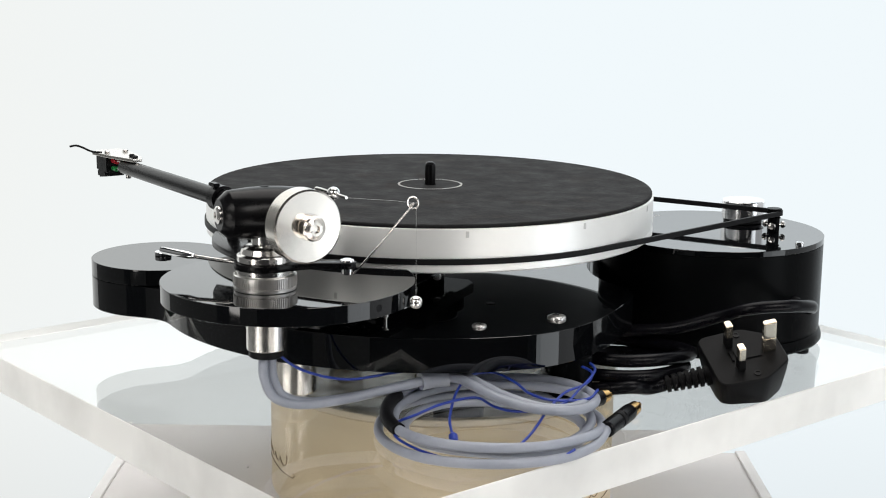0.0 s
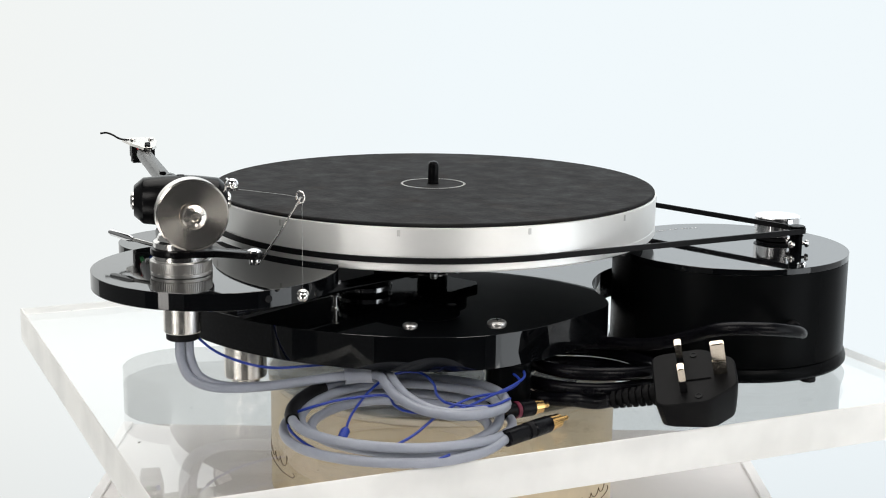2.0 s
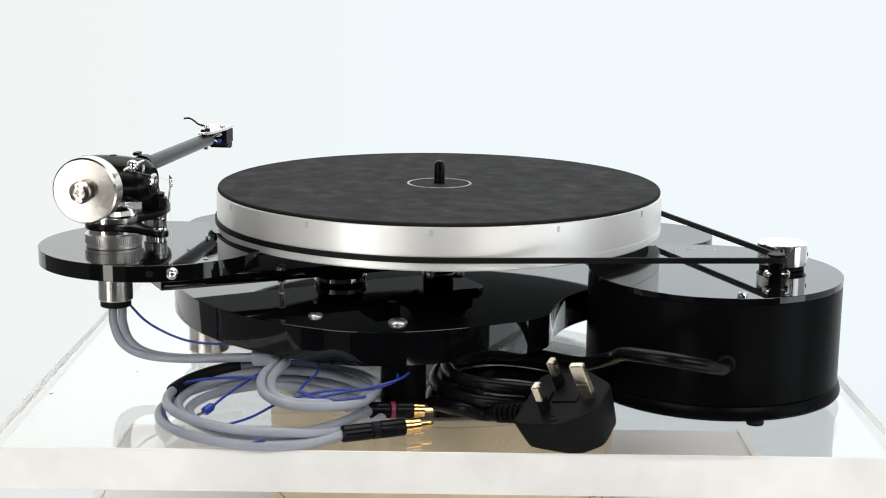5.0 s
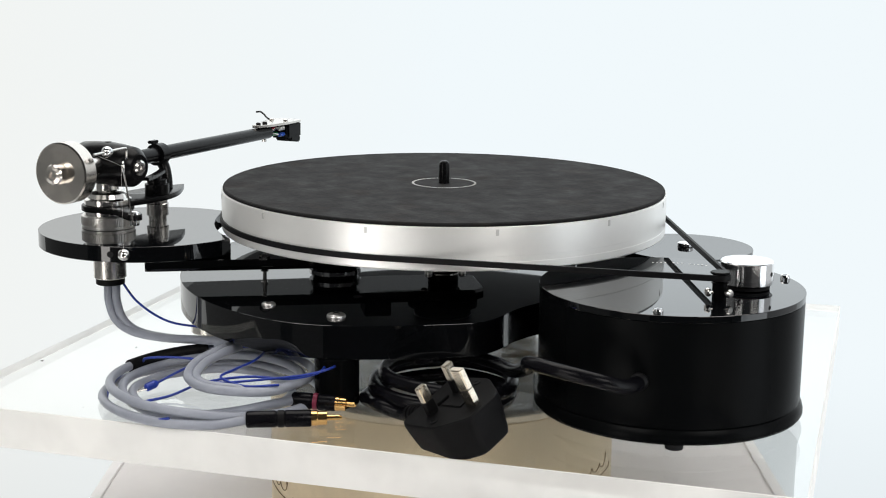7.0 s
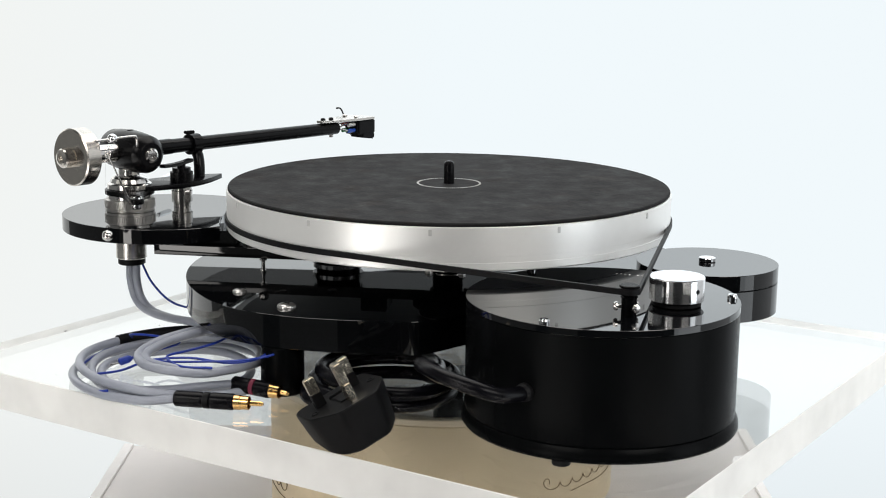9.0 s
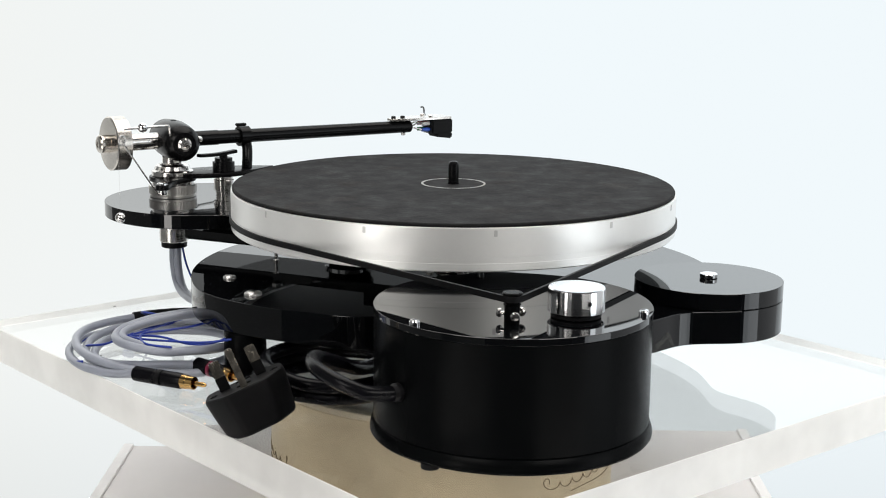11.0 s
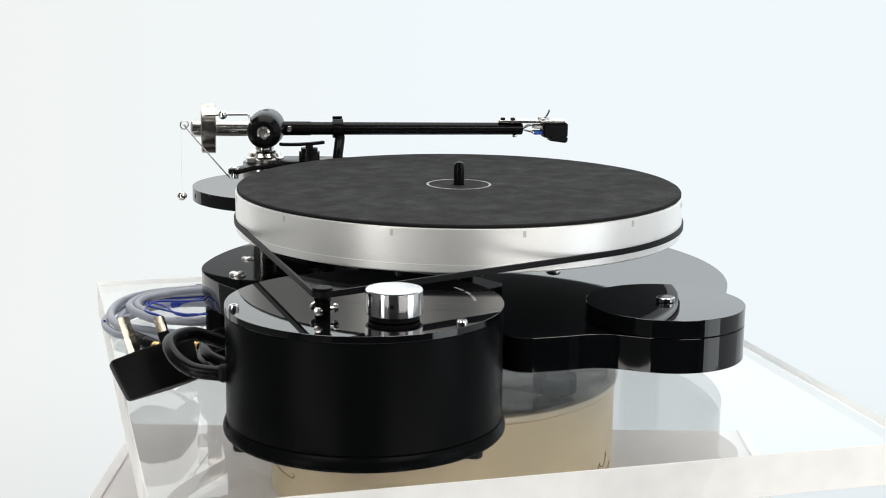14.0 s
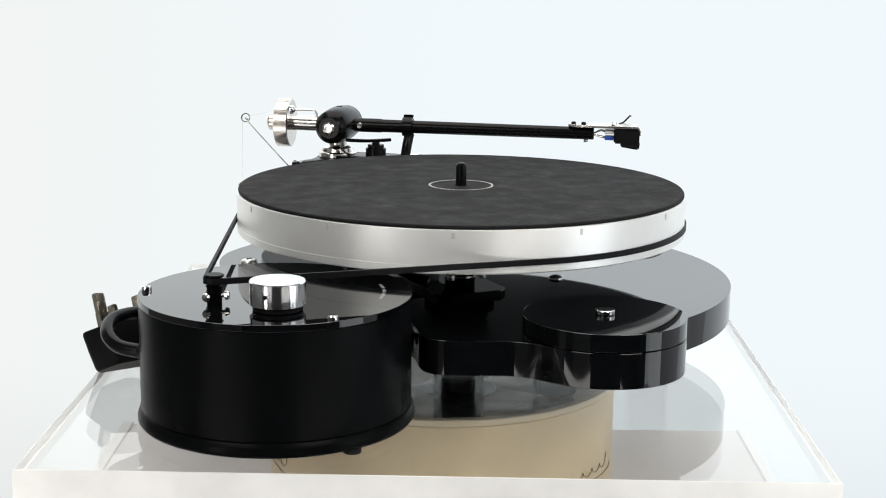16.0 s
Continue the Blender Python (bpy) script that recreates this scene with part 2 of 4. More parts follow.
def tube(points, r, seg=12, steps=8, closed=False, bm=None):
    bm = bm or bmesh.new()
    ROUND.add(id(bm))
    path = smooth_path(points, steps, closed) if steps else [Vector(q) for q in points]
    n = len(path)
    up = Vector((0.013, 0.021, 1)).normalized()
    rings = []
    for i, p in enumerate(path):
        a, b = (path[i - 1], path[(i + 1) % n]) if closed else (path[max(i - 1, 0)], path[min(i + 1, n - 1)])
        d = (b - a).normalized()
        side = d.cross(up)
        if side.length < 1e-3:
            side = d.cross(Vector((1, 0, 0)))
        side.normalize()
        up = side.cross(d).normalized()
        rings.append([bm.verts.new(p + r * (side * math.cos(2 * math.pi * k / seg) + up * math.sin(2 * math.pi * k / seg))) for k in range(seg)])
    pairs = list(zip(rings, rings[1:]))
    if closed:
        pairs.append((rings[-1], rings[0]))
    for a, b in pairs:
        for k in range(seg):
            bm.faces.new((a[k], a[(k + 1) % seg], b[(k + 1) % seg], b[k]))
    if not closed:
        bm.faces.new(rings[0])
        bm.faces.new(rings[-1][::-1])
    return bm


def ball(c, r, bm=None, u=20, v=12):
    bm = bm or bmesh.new()
    bmesh.ops.create_uvsphere(bm, u_segments=u, v_segments=v, radius=r, matrix=Matrix.Translation(c))
    return bm


# ---- studio ----
def make_studio():
    bm = bmesh.new()
    xs = [-2.4 + 0.2 * i for i in range(25)]
    profile = [(-0.45, -0.75), (0.2, -0.75), (0.8, -0.75)]
    for i in range(1, 13):
        a = math.pi / 2 * i / 12
        profile.append((0.8 + 0.8 * math.sin(a), -0.75 + 0.8 * (1 - math.cos(a))))
    profile += [(1.6, 1.0), (1.6, 2.0)]
    grid = [[bm.verts.new((x, y, z)) for x in xs] for y, z in profile]
    back = [[bm.verts.new((x, y + 0.01, z - 0.01)) for x in xs] for y, z in profile]
    for g in (grid, back):
        for a, b in zip(g, g[1:]):
            for i in range(len(xs) - 1):
                bm.faces.new((a[i], a[i + 1], b[i + 1], b[i]))
    # The paper's lighting is put into its own glow, strongest above view.
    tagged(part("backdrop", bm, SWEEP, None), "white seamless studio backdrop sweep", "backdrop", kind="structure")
    # Unseen tent sides glow for reflections; the left glow is cut down.
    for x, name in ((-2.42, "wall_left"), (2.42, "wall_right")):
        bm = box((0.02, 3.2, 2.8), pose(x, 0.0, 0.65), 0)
        tagged(part(name, bm, TENT if x > 0 else TENT_DIM, None), "unseen light tent side, glowing by itself", "wall", kind="structure")
    bm = box((4.9, 0.05, 3.8), pose(0, -2.6, 0.2), 0)
    tagged(part("wall_front", bm, ROOM, None), "dark studio wall behind the camera", "wall", kind="structure")
    # Faint glowing panel, unseen, added to brighten reflections on the left.
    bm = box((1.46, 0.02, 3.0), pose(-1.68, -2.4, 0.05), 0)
    tagged(part("glow_panel_left", bm, FRONT_GLOW, None), "unseen glowing panel added beside the camera", "wall", kind="structure")
    bm = box((4.9, 4.3, 0.05), pose(0, -0.5, 2.1), 0)
    tagged(part("ceiling", bm, ROOM, None), "dark studio ceiling", "ceiling", kind="structure")
    bm = box((4.9, 4.5, 0.05), pose(0, -0.4, -1.58), 0)
    tagged(part("floor", bm, ROOM, None), "dark studio floor", "floor", kind="structure")


make_studio()


def make_stand():
    stand = thing("display_stand", "frosted grey acrylic box stand under the round tub", "stand", moves=False)
    x0, x1, y0, y1, top, low, th = -0.247, 0.236, -0.37, 0.104, -0.112, -0.75, 0.008
    part("top_panel", box((x1 - x0, y1 - y0, th), pose((x0 + x1) / 2, (y0 + y1) / 2, top - th / 2), 0.001), FROST, stand)
    for x in (x0 + th / 2, x1 - th / 2):
        part("side_panel", box((th, y1 - y0, top - th - low), pose(x, (y0 + y1) / 2, (top - th + low) / 2), 0.001), FROST, stand)
        part("edge_strip", box((th, y1 - y0, 0.0016), pose(x, (y0 + y1) / 2, top + 0.0009), 0.0005), STAND_EDGE, stand, "pale polished edge strip")
    for y in (y0 + th / 2, y1 - th / 2):
        part("end_panel", box((x1 - x0 - 2 * th - 0.002, th, top - th - low), pose((x0 + x1) / 2, y, (top - th + low) / 2), 0.001), FROST, stand)

    tub = thing("round_tub", "cream plastic round tub with brown script emblems", "tub", moves=False)
    R, z0, z1 = 0.119, -0.112, -0.0375
    part("tub_wall", lathe([(0, z0), (R - 0.001, z0), (R, z0 + 0.001), (R, z1 - 0.001), (R - 0.001, z1), (R - 0.004, z1), (R - 0.0045, z1 - 0.002), (R - 0.0045, -0.084), (0, -0.084)], seg=96), CREAM, tub)
    puck = part("inner_puck", lathe([(0, -0.0252), (0.0138, -0.0252), (0.0145, -0.0258), (0.0145, -0.0352), (0.0136, -0.0362), (0, -0.0362)], (0.0750, -0.0450, 0), seg=40), FOOTCLEAR, tub, "smoked grey puck under the plate")
    part("pin", lathe([(0, -0.0363), (0.0040, -0.0363), (0.0040, -0.0428), (0, -0.0428)], (0.0750, -0.0450, 0), seg=24), STEEL, puck, "short steel pin")
    part("lower_puck", lathe([(0, -0.0429), (0.0132, -0.0429), (0.0143, -0.0438), (0.0143, -0.0788), (0, -0.0799)], (0.0750, -0.0450, 0), seg=40), SMOKED, puck, "brown smoked lower puck")
    part("hub_disc", lathe([(0, -0.0252), (0.0165, -0.0252), (0.0170, -0.0257), (0.0170, -0.0340), (0.0240, -0.0348), (0.0250, -0.0358), (0.0240, -0.0368), (0.0170, -0.0376), (0.0170, -0.0799), (0, -0.0799)], (0.0110, -0.0420, 0), seg=48), FOOTCLEAR, tub, "smoked grey hub with a wide disc")
    part("rim", lathe([(0.1145, z1 + 0.0002), (0.1195, z1 + 0.0002), (0.1205, z1 + 0.001), (0.1205, z1 + 0.0038), (0.1195, z1 + 0.0045), (0.1145, z1 + 0.0045), (0.1145, z1 + 0.0002)], seg=96), RIM, tub, "pale cream rim")
    part("liner", lathe([(0, -0.0805), (0.113, -0.0805), (0.113, -0.0800), (0, -0.0800)], seg=96), LINER, tub, "crinkled clear film lining the tub")
    part("film_lid", lathe([(0, z1 + 0.0048), (0.1215, z1 + 0.0048), (0.1215, z1 + 0.0051), (0, z1 + 0.0051)], seg=96), FILM, tub, "crinkled clear film stretched over the tub")
    for start in (33, -94, 153):
        bm = bmesh.new()
        pts = []
        for i in range(141):
            k = i / 140
            ph = 2 * math.pi * 6.5 * k
            grow = 1.9 if k < 0.13 else (1.7 if k > 0.93 else 1.0)
            a = radians(start + 36 * k) + 0.020 * math.cos(ph) * grow * (0.7 if k > 0.13 else 1.1)
            h = -0.084 + 0.0021 * math.sin(ph) * grow + (0.0025 if grow > 1 else 0)
            pts.append(((R + 0.0002) * math.sin(a), -(R + 0.0002) * math.cos(a), h))
        tube(pts, 0.0003, 5, 0, bm=bm)
        line = []
        for i in range(13):
            k = i / 12
            a = radians(start + 12 + 26 * k)
            line.append(((R + 0.0002) * math.sin(a), -(R + 0.0002) * math.cos(a), -0.0905 + 0.0005 * math.sin(k * 6)))
        line += [((R + 0.0002) * math.sin(radians(start + q)), -(R + 0.0002) * math.cos(radians(start + q)), h) for q, h in ((39.3, -0.0898), (39.6, -0.0880), (38.6, -0.0872))]
        tube(line, 0.0003, 5, 2, bm=bm)
        part("emblem", bm, INK, tub, "brown script squiggle emblem")


make_stand()

# ---- display plate ----
TURN = radians(40.3)
UX, UY = math.cos(TURN), math.sin(TURN)


def on_plate(u, v):
    return (u * UX - v * UY, u * UY + v * UX)


def make_plate():
    plate = thing("display_plate", "thick clear acrylic display plate, edges whitened for inner light", "plate")
    corners = [on_plate(*c) for c in ((-0.254, -0.222), (0.260, -0.222), (0.260, 0.214), (-0.254, 0.214))]
    bm = prism(corners, -0.0245, 0.0, 0.0012)
    for f in bm.faces:
        f.material_index = 1 if abs(f.normal.z) < 0.5 else 0
    bm.normal_update()
    for f in bm.faces:
        f.material_index = 1 if abs(f.normal.z) < 0.9 else 0
    slab = part("slab", bm, [CLEAR, EDGE], plate)
    slab.visible_shadow = False


make_plate()


def make_dust():
    """A few crumbs and specks on the plate."""
    rng = random.Random(11)
    bm = bmesh.new()
    for _ in range(16):
        x, y = on_plate(rng.uniform(-0.24, 0.25), rng.uniform(-0.21, 0.20))
        r = rng.uniform(0.0002, 0.0005)
        m = Matrix.Translation((x, y, r * 0.35)) @ pose(0, 0, 0, rz=rng.uniform(0, 180)) @ Matrix.Diagonal((rng.uniform(1, 3), 1, 0.5, 1))
        bmesh.ops.create_icosphere(bm, subdivisions=1, radius=r, matrix=m)
    ob = part("dust_specks", bm, RUBBER, None)
    tagged(ob, "dark dust specks scattered on the clear plate", "dust", kind="stuff")
    MOVERS.append(ob)


make_dust()

# ---- turntable ----
SX, SY = -0.010, 0.006
MX, MY = 0.1891, 0.038
LOBES = ((0.0533, 0.1724), (-0.192, -0.003))
PLINTH_TOP, PLINTH_LOW = 0.0512, 0.0305


def plinth_outline():
    def blend(a, b, k):
        h = max(k - abs(a - b), 0) / k
        return min(a, b) - h * h * k / 4

    def field(x, y):
        d = math.hypot(x + 0.012, y - 0.008) - 0.1812
        for lx, ly in LOBES:
            d = blend(d, math.hypot(x - lx, y - ly) - 0.048, 0.022)
        d = -blend(-d, 0.137 - 0.936 * x + 0.351 * y, 0.035)
        return -blend(-d, math.hypot(x - 0.205, y - 0.023) - 0.104, 0.018)

    out = []
    for i in range(360):
        a = 2 * math.pi * i / 360
        lo, hi = 0.05, 0.30
        for _ in range(30):
            mid = (lo + hi) / 2
            if field(SX + mid * math.cos(a), SY + mid * math.sin(a)) < 0:
                lo = mid
            else:
                hi = mid
        out.append((SX + lo * math.cos(a), SY + lo * math.sin(a)))
    return out


def screw_head(x, y, z, r, parent, mat=SATINSTEEL, name="bolt"):
    bm = lathe([(0, 0), (r, 0), (r, r * 0.16), (r * 0.94, r * 0.27), (r * 0.76, r * 0.38), (r * 0.45, r * 0.46), (r * 0.22, r * 0.48), (r * 0.18, r * 0.36), (0, r * 0.36)], (x, y, z), seg=28)
    head = part(name, bm, mat, parent, sharp=40)
    for turn in (20, 110):
        part("cross_slot", box((r * 0.9, r * 0.14, r * 0.12), pose(x, y, z + r * 0.45, rz=turn), 0), RUBBER, head)
    return head


def make_turntable():
    tt = thing("turntable", "glossy black acrylic lobed turntable chassis with silver platter", "turntable")
    plinth = part("plinth", prism(plinth_outline(), PLINTH_LOW, PLINTH_TOP, 0.00025), BLACK, tt, "glossy black lobed plinth")
    for x, y in LOBES:
        disc = part("weight_disc", lathe(drum(0.048, PLINTH_TOP + 0.0006, 0.0622, 0.00025), (x, y, 0), seg=96), BLACK, tt, "glossy black round mass disc")
        part("cap_screw", lathe(drum(0.0058, 0.0623, 0.0652, 0.0005), (x, y, 0), seg=32), CHROME, disc, "polished steel cap screw")
    screw_head(0.0214, -0.1442, PLINTH_TOP, 0.0044, tt)
    screw_head(0.0689, -0.1225, PLINTH_TOP, 0.0058, tt)
    screw_head(-0.0418, 0.0647, PLINTH_TOP, 0.0050, tt)
    part("hole", lathe([(0, 0), (0.003, 0), (0.003, 0.0003), (0, 0.0003)], (0.030, -0.085, PLINTH_TOP)), RUBBER, plinth)
    # feet
    foot = part("foot", lathe([(0, 0.0005), (0.0085, 0.0005), (0.0088, 0.001), (0.0088, 0.0075), (0.0128, 0.0078), (0.0133, 0.0085), (0.0133, 0.028), (0.0128, 0.0285), (0.010, 0.0285), (0.010, 0.0305), (0, 0.0305)],
                            (-0.0893, -0.1343, 0), seg=48), NICKEL, tt, "brushed steel cone foot")
    part("foot", lathe([(0, 0), (0.0128, 0), (0.0135, 0.0008), (0.0135, 0.0298), (0.0128, 0.0305), (0, 0.0305)], (0.0777, -0.1269, 0), seg=48), SATIN, tt, "black round foot")
    part("foot", lathe([(0, 0), (0.0128, 0), (0.0135, 0.0008), (0.0135, 0.0298), (0.0128, 0.0305), (0, 0.0305)], (-0.075, 0.120, 0), seg=40), SATIN, tt, "black round foot")
    # bearing
    bearing = part("bearing_housing", lathe([(0, PLINTH_TOP), (0.0105, PLINTH_TOP), (0.0105, 0.0600), (0.0105, 0.0675), (0.0236, 0.0680), (0.0242, 0.0686), (0.0242, 0.0760), (0.0195, 0.0766), (0.0195, 0.0821), (0, 0.0821)], (SX, SY, 0)), SATIN, tt, "black main bearing housing")
    part("washer", lathe(drum(0.0115, PLINTH_TOP + 0.0002, PLINTH_TOP + 0.0022, 0.0004), (SX, SY, 0)), NICKEL, bearing)
    for i in range(4):
        a = radians(20 + 90 * i)
        part("flange_bolt", lathe([(0, 0), (0.0026, 0), (0.0026, 0.0016), (0.0014, 0.0024), (0, 0.0024)], (SX + 0.0165 * math.cos(a), SY + 0.0165 * math.sin(a), PLINTH_TOP), seg=12), SATINSTEEL, bearing)
    part("thrust_housing", lathe([(0, 0.012), (0.010, 0.012), (0.012, 0.014), (0.012, 0.0305), (0, 0.0305)], (SX, SY, 0)), SATIN, tt)
    # arm beam
    ux, uy = 0.39, 0.92
    nx, ny = 0.92, -0.39

    def beam(e, w):
        return (SX + e * ux + w * nx, SY + e * uy + w * ny)

    outline = [beam(*c) for c in ((0.018, -0.026), (0.025, -0.019), (0.025, 0.019), (0.018, 0.026), (-0.06, 0.026), (-0.198, 0.0225), (-0.203, 0.0215),
                                  (-0.203, -0.0215), (-0.198, -0.0225), (-0.06, -0.026))]
    beam_ob = part("arm_beam", prism(outline, 0.0600, 0.0672, 0.0004), BLACK, tt, "black acrylic beam between bearing and arm board")
    part("spacer_block", box((0.026, 0.018, 0.010), pose(-0.0198, -0.0425, 0.0722, rz=-23)), BLACK, beam_ob)
    collar = part("collar", lathe([(0, PLINTH_TOP), (0.0150, PLINTH_TOP), (0.0150, 0.0530), (0.0150, 0.0599), (0, 0.0599)], (-0.034, -0.0665, 0)), SATIN, tt, "black collar with a polished ring")
    part("ring", lathe([(0.0145, 0.0530), (0.0172, 0.0530), (0.0176, 0.0535), (0.0176, 0.0562), (0.0172, 0.0567), (0.0145, 0.0567)], (-0.034, -0.0665, 0)), CHROME, collar, "polished steel ring")
    part("levelling_stud", lathe([(0, PLINTH_TOP), (0.0024, PLINTH_TOP), (0.0024, 0.0522), (0.0013, 0.0523), (0.0013, 0.0592), (0.0026, 0.0593), (0.0026, 0.0600), (0, 0.0600)], (-0.0352, -0.1188, 0), seg=16), STEEL, tt, "zinc threaded levelling stud")
    part("stud_nut", lathe([(0, 0.0672), (0.0036, 0.0672), (0.0036, 0.0695), (0.002, 0.071), (0, 0.071)], (-0.0352, -0.1188, 0), seg=6), STEEL, tt)
    # arm board: disc cut by the platter's clearance
    cx, cy, r = -0.0879, -0.1776, 0.0719
    cut = 0.1565
    pts = []
    for i in range(240):
        a = 2 * math.pi * i / 240
        x, y = cx + r * math.cos(a), cy + r * math.sin(a)
        d = math.hypot(x - SX, y - SY)
        if d < cut:
            x, y = SX + (x - SX) * cut / d, SY + (y - SY) * cut / d
        pts.append((x, y))
    clean = [pts[0]]
    for p in pts[1:]:
        if math.hypot(p[0] - clean[-1][0], p[1] - clean[-1][1]) > 0.0006:
            clean.append(p)
    part("arm_board", prism(clean, 0.0768, 0.0868, 0.00025), BLACK, tt, "glossy black round arm board")
    bx, by = -0.075, -0.150
    part("board_spacer", box((0.030, 0.045, 0.0095), pose(bx, by, 0.0720, rz=-23)), BLACK, tt)
    part("grub_screw", lathe(drum(0.0022, -0.002, 0.0004, 0.0002), (-0.0345, -0.2252, 0.0818), (0.747, -0.665, 0), seg=16), RUBBER, tt)
    # platter
    prof = [(0, 0.0830), (0.1460, 0.0830), (0.1508, 0.0834), (0.1515, 0.0842), (0.1515, 0.0884), (0.1513, 0.0885), (0.1513, 0.0921), (0.1515, 0.0922), (0.1515, 0.1096), (0.1513, 0.1099), (0.1510, 0.1100), (0, 0.1100)]
    platter = part("platter", lathe(prof, seg=180), PLATTER, tt, "frosted silver platter")
    platter.matrix_basis = pose(SX, SY, 0)
    part("underside", lathe([(0.0200, 0.0829), (0.1440, 0.0829), (0.1440, 0.0822), (0.0200, 0.0822), (0.0200, 0.0829)], seg=120), UNDERSIDE, platter, "dark grey underside of the platter")
    notch = None
    for i in range(12):
        at = pose(0, 0, 0.1066, rz=-21.0 + 30 * i) @ pose(0.1515, 0, 0)
        if notch is None:
            notch = part("rim_notch", box((0.0005, 0.0020, 0.0038), None, 0.0002), FELTGREY, platter)
            mesh = notch.data
        else:
            notch = new("rim_notch", mesh)
            notch.parent = platter
        notch.matrix_basis = at
    part("spindle", lathe([(0, 0.1101), (0.0036, 0.1101), (0.0036, 0.1245), (0.0033, 0.1262), (0.0024, 0.1274), (0.0012, 0.1279), (0, 0.128)], seg=32), ARMBLACK, platter, "black rounded spindle")

    mat = thing("platter_mat", "charcoal leather-like mat lying on the platter", "mat")
    part("disc", lathe([(0.0042, 0.1101), (0.1500, 0.1101), (0.1506, 0.1104), (0.1506, 0.1113), (0.1502, 0.1120), (0.1494, 0.1124), (0.0042, 0.1124), (0.0042, 0.1101)], (SX, SY, 0), seg=180), MAT, mat)
    bm = bmesh.new()
    rng = random.Random(4)
    a = 0.0
    while a < 2 * math.pi:
        w = rng.uniform(0.03, 0.055)
        box((0.0016 * rng.uniform(0.7, 1.1), 0.0214 * w, 0.0002), Matrix.Translation((SX, SY, 0.11245)) @ pose(0, 0, 0, rz=math.degrees(a + w / 2)) @ pose(0.0214, 0, 0), 0, bm)
        a += w + rng.choice((0.02, 0.02, 0.05, 0.03))
    part("printed_ring", bm, PRINT, mat, "ring of tiny pale print")


make_turntable()

# ---- motor unit ----
def make_motor():
    mo = thing("motor_unit", "satin black round motor housing with glossy top", "motor unit")
    R = 0.0780
    part("body", lathe([(0, 0.0122), (R - 0.001, 0.0122), (R, 0.0125), (R, 0.0725), (R - 0.0005, 0.0728), (0, 0.0728)], (MX, MY, 0), seg=128), SATIN, mo)
    part("base_flange", lathe([(0, 0.0032), (R - 0.0004, 0.0032), (R + 0.0010, 0.0038), (R + 0.0020, 0.0052), (R + 0.0020, 0.0072), (R + 0.0013, 0.0098), (R + 0.0003, 0.0116), (R - 0.0006, 0.0121), (0, 0.0121)], (MX, MY, 0), seg=128), SATIN, mo)
    top = part("top_plate", lathe(drum(R + 0.0002, 0.0729, 0.0768, 0.00025), (MX, MY, 0), seg=128), BLACK, mo, "mirror-black acrylic top plate")
    for i in range(3):
        a = radians(-38 + 119 * i)
        part("rubber_foot", lathe(drum(0.0052, 0.0, 0.0034, 0.0008), (MX + 0.0735 * math.cos(a), MY + 0.0735 * math.sin(a), 0), seg=20), RUBBER, mo)
    bolts = [(0.2395, -0.0163), (0.2126, 0.1082)]
    bolts.append((3 * MX - bolts[0][0] - bolts[1][0], 3 * MY - bolts[0][1] - bolts[1][1]))
    for x, y in bolts:
        part("bolt", lathe([(0, 0.0766), (0.0029, 0.0766), (0.0029, 0.0785), (0.0024, 0.0794), (0.0013, 0.0794), (0.0013, 0.0786), (0, 0.0786)], (x, y, 0), seg=20), CHROME, mo)
    kx, ky = 0.2178, 0.0707
    knob = part("switch_knob", lathe([(0, 0.0800), (0.0150, 0.0800), (0.0155, 0.0804), (0.0155, 0.0928), (0.0150, 0.0934), (0, 0.0934)], seg=64), ALU, mo, "polished metal switch knob")
    knob.matrix_basis = pose(kx, ky, 0)
    part("knob_stem", lathe([(0, 0.0769), (0.012, 0.0769), (0.0138, 0.0774), (0.0138, 0.0792), (0.012, 0.0799), (0, 0.0799)], seg=48), RUBBER, knob)
    part("set_screw", lathe(drum(0.0014, -0.0012, 0.0002, 0.0002), (0.0155 * math.cos(radians(22)), 0.0155 * math.sin(radians(22)), 0.0868), (math.cos(radians(22)), math.sin(radians(22)), 0), seg=12), RUBBER, knob)
    px, py = 0.2326, 0.0353
    pulley = part("drive_pulley", lathe([(0, 0.0769), (0.0042, 0.0769), (0.0042, 0.0862), (0.0048, 0.0866), (0.0048, 0.0870), (0.0042, 0.0874), (0.0042, 0.0922), (0.0056, 0.0923), (0.0056, 0.0930), (0.0050, 0.0934), (0, 0.0934)], (px, py, 0), seg=32), SATIN, mo, "black drive pulley")
    for a in (10, 130, 250):
        c, s = math.cos(radians(a)), math.sin(radians(a))
        part("grub_screw", lathe([(0, 0), (0.0011, 0), (0.0011, 0.0018), (0.0023, 0.0020), (0.0026, 0.0031), (0.0020, 0.0043), (0, 0.0047)], (px + 0.0040 * c, py + 0.0040 * s, 0.0815), (c, s, 0), seg=16), STEEL, pulley)
    part("cable_gland", lathe([(0, -0.002), (0.0052, -0.002), (0.0052, 0.0025), (0.004, 0.0045), (0, 0.0045)], (0.2357, -0.0244, 0.0385), (0.598, -0.80, 0), seg=24), RUBBER, mo)
    bm = bmesh.new()
    rng = random.Random(7)
    for i in range(14):
        if i in (5, 9):
            continue
        a = radians(118 + 2.4 * i)
        box((0.0018, 0.0014 * rng.uniform(0.6, 1), 0.0001), Matrix.Translation((MX, MY, 0.07687)) @ pose(0, 0, 0, rz=math.degrees(a)) @ pose(0.062, 0, 0), 0, bm)
    part("lettering", bm, FELTGREY, top, "row of tiny unreadable print")

    r1, r2 = 0.1514, 0.0048
    dx, dy = px - SX, py - SY
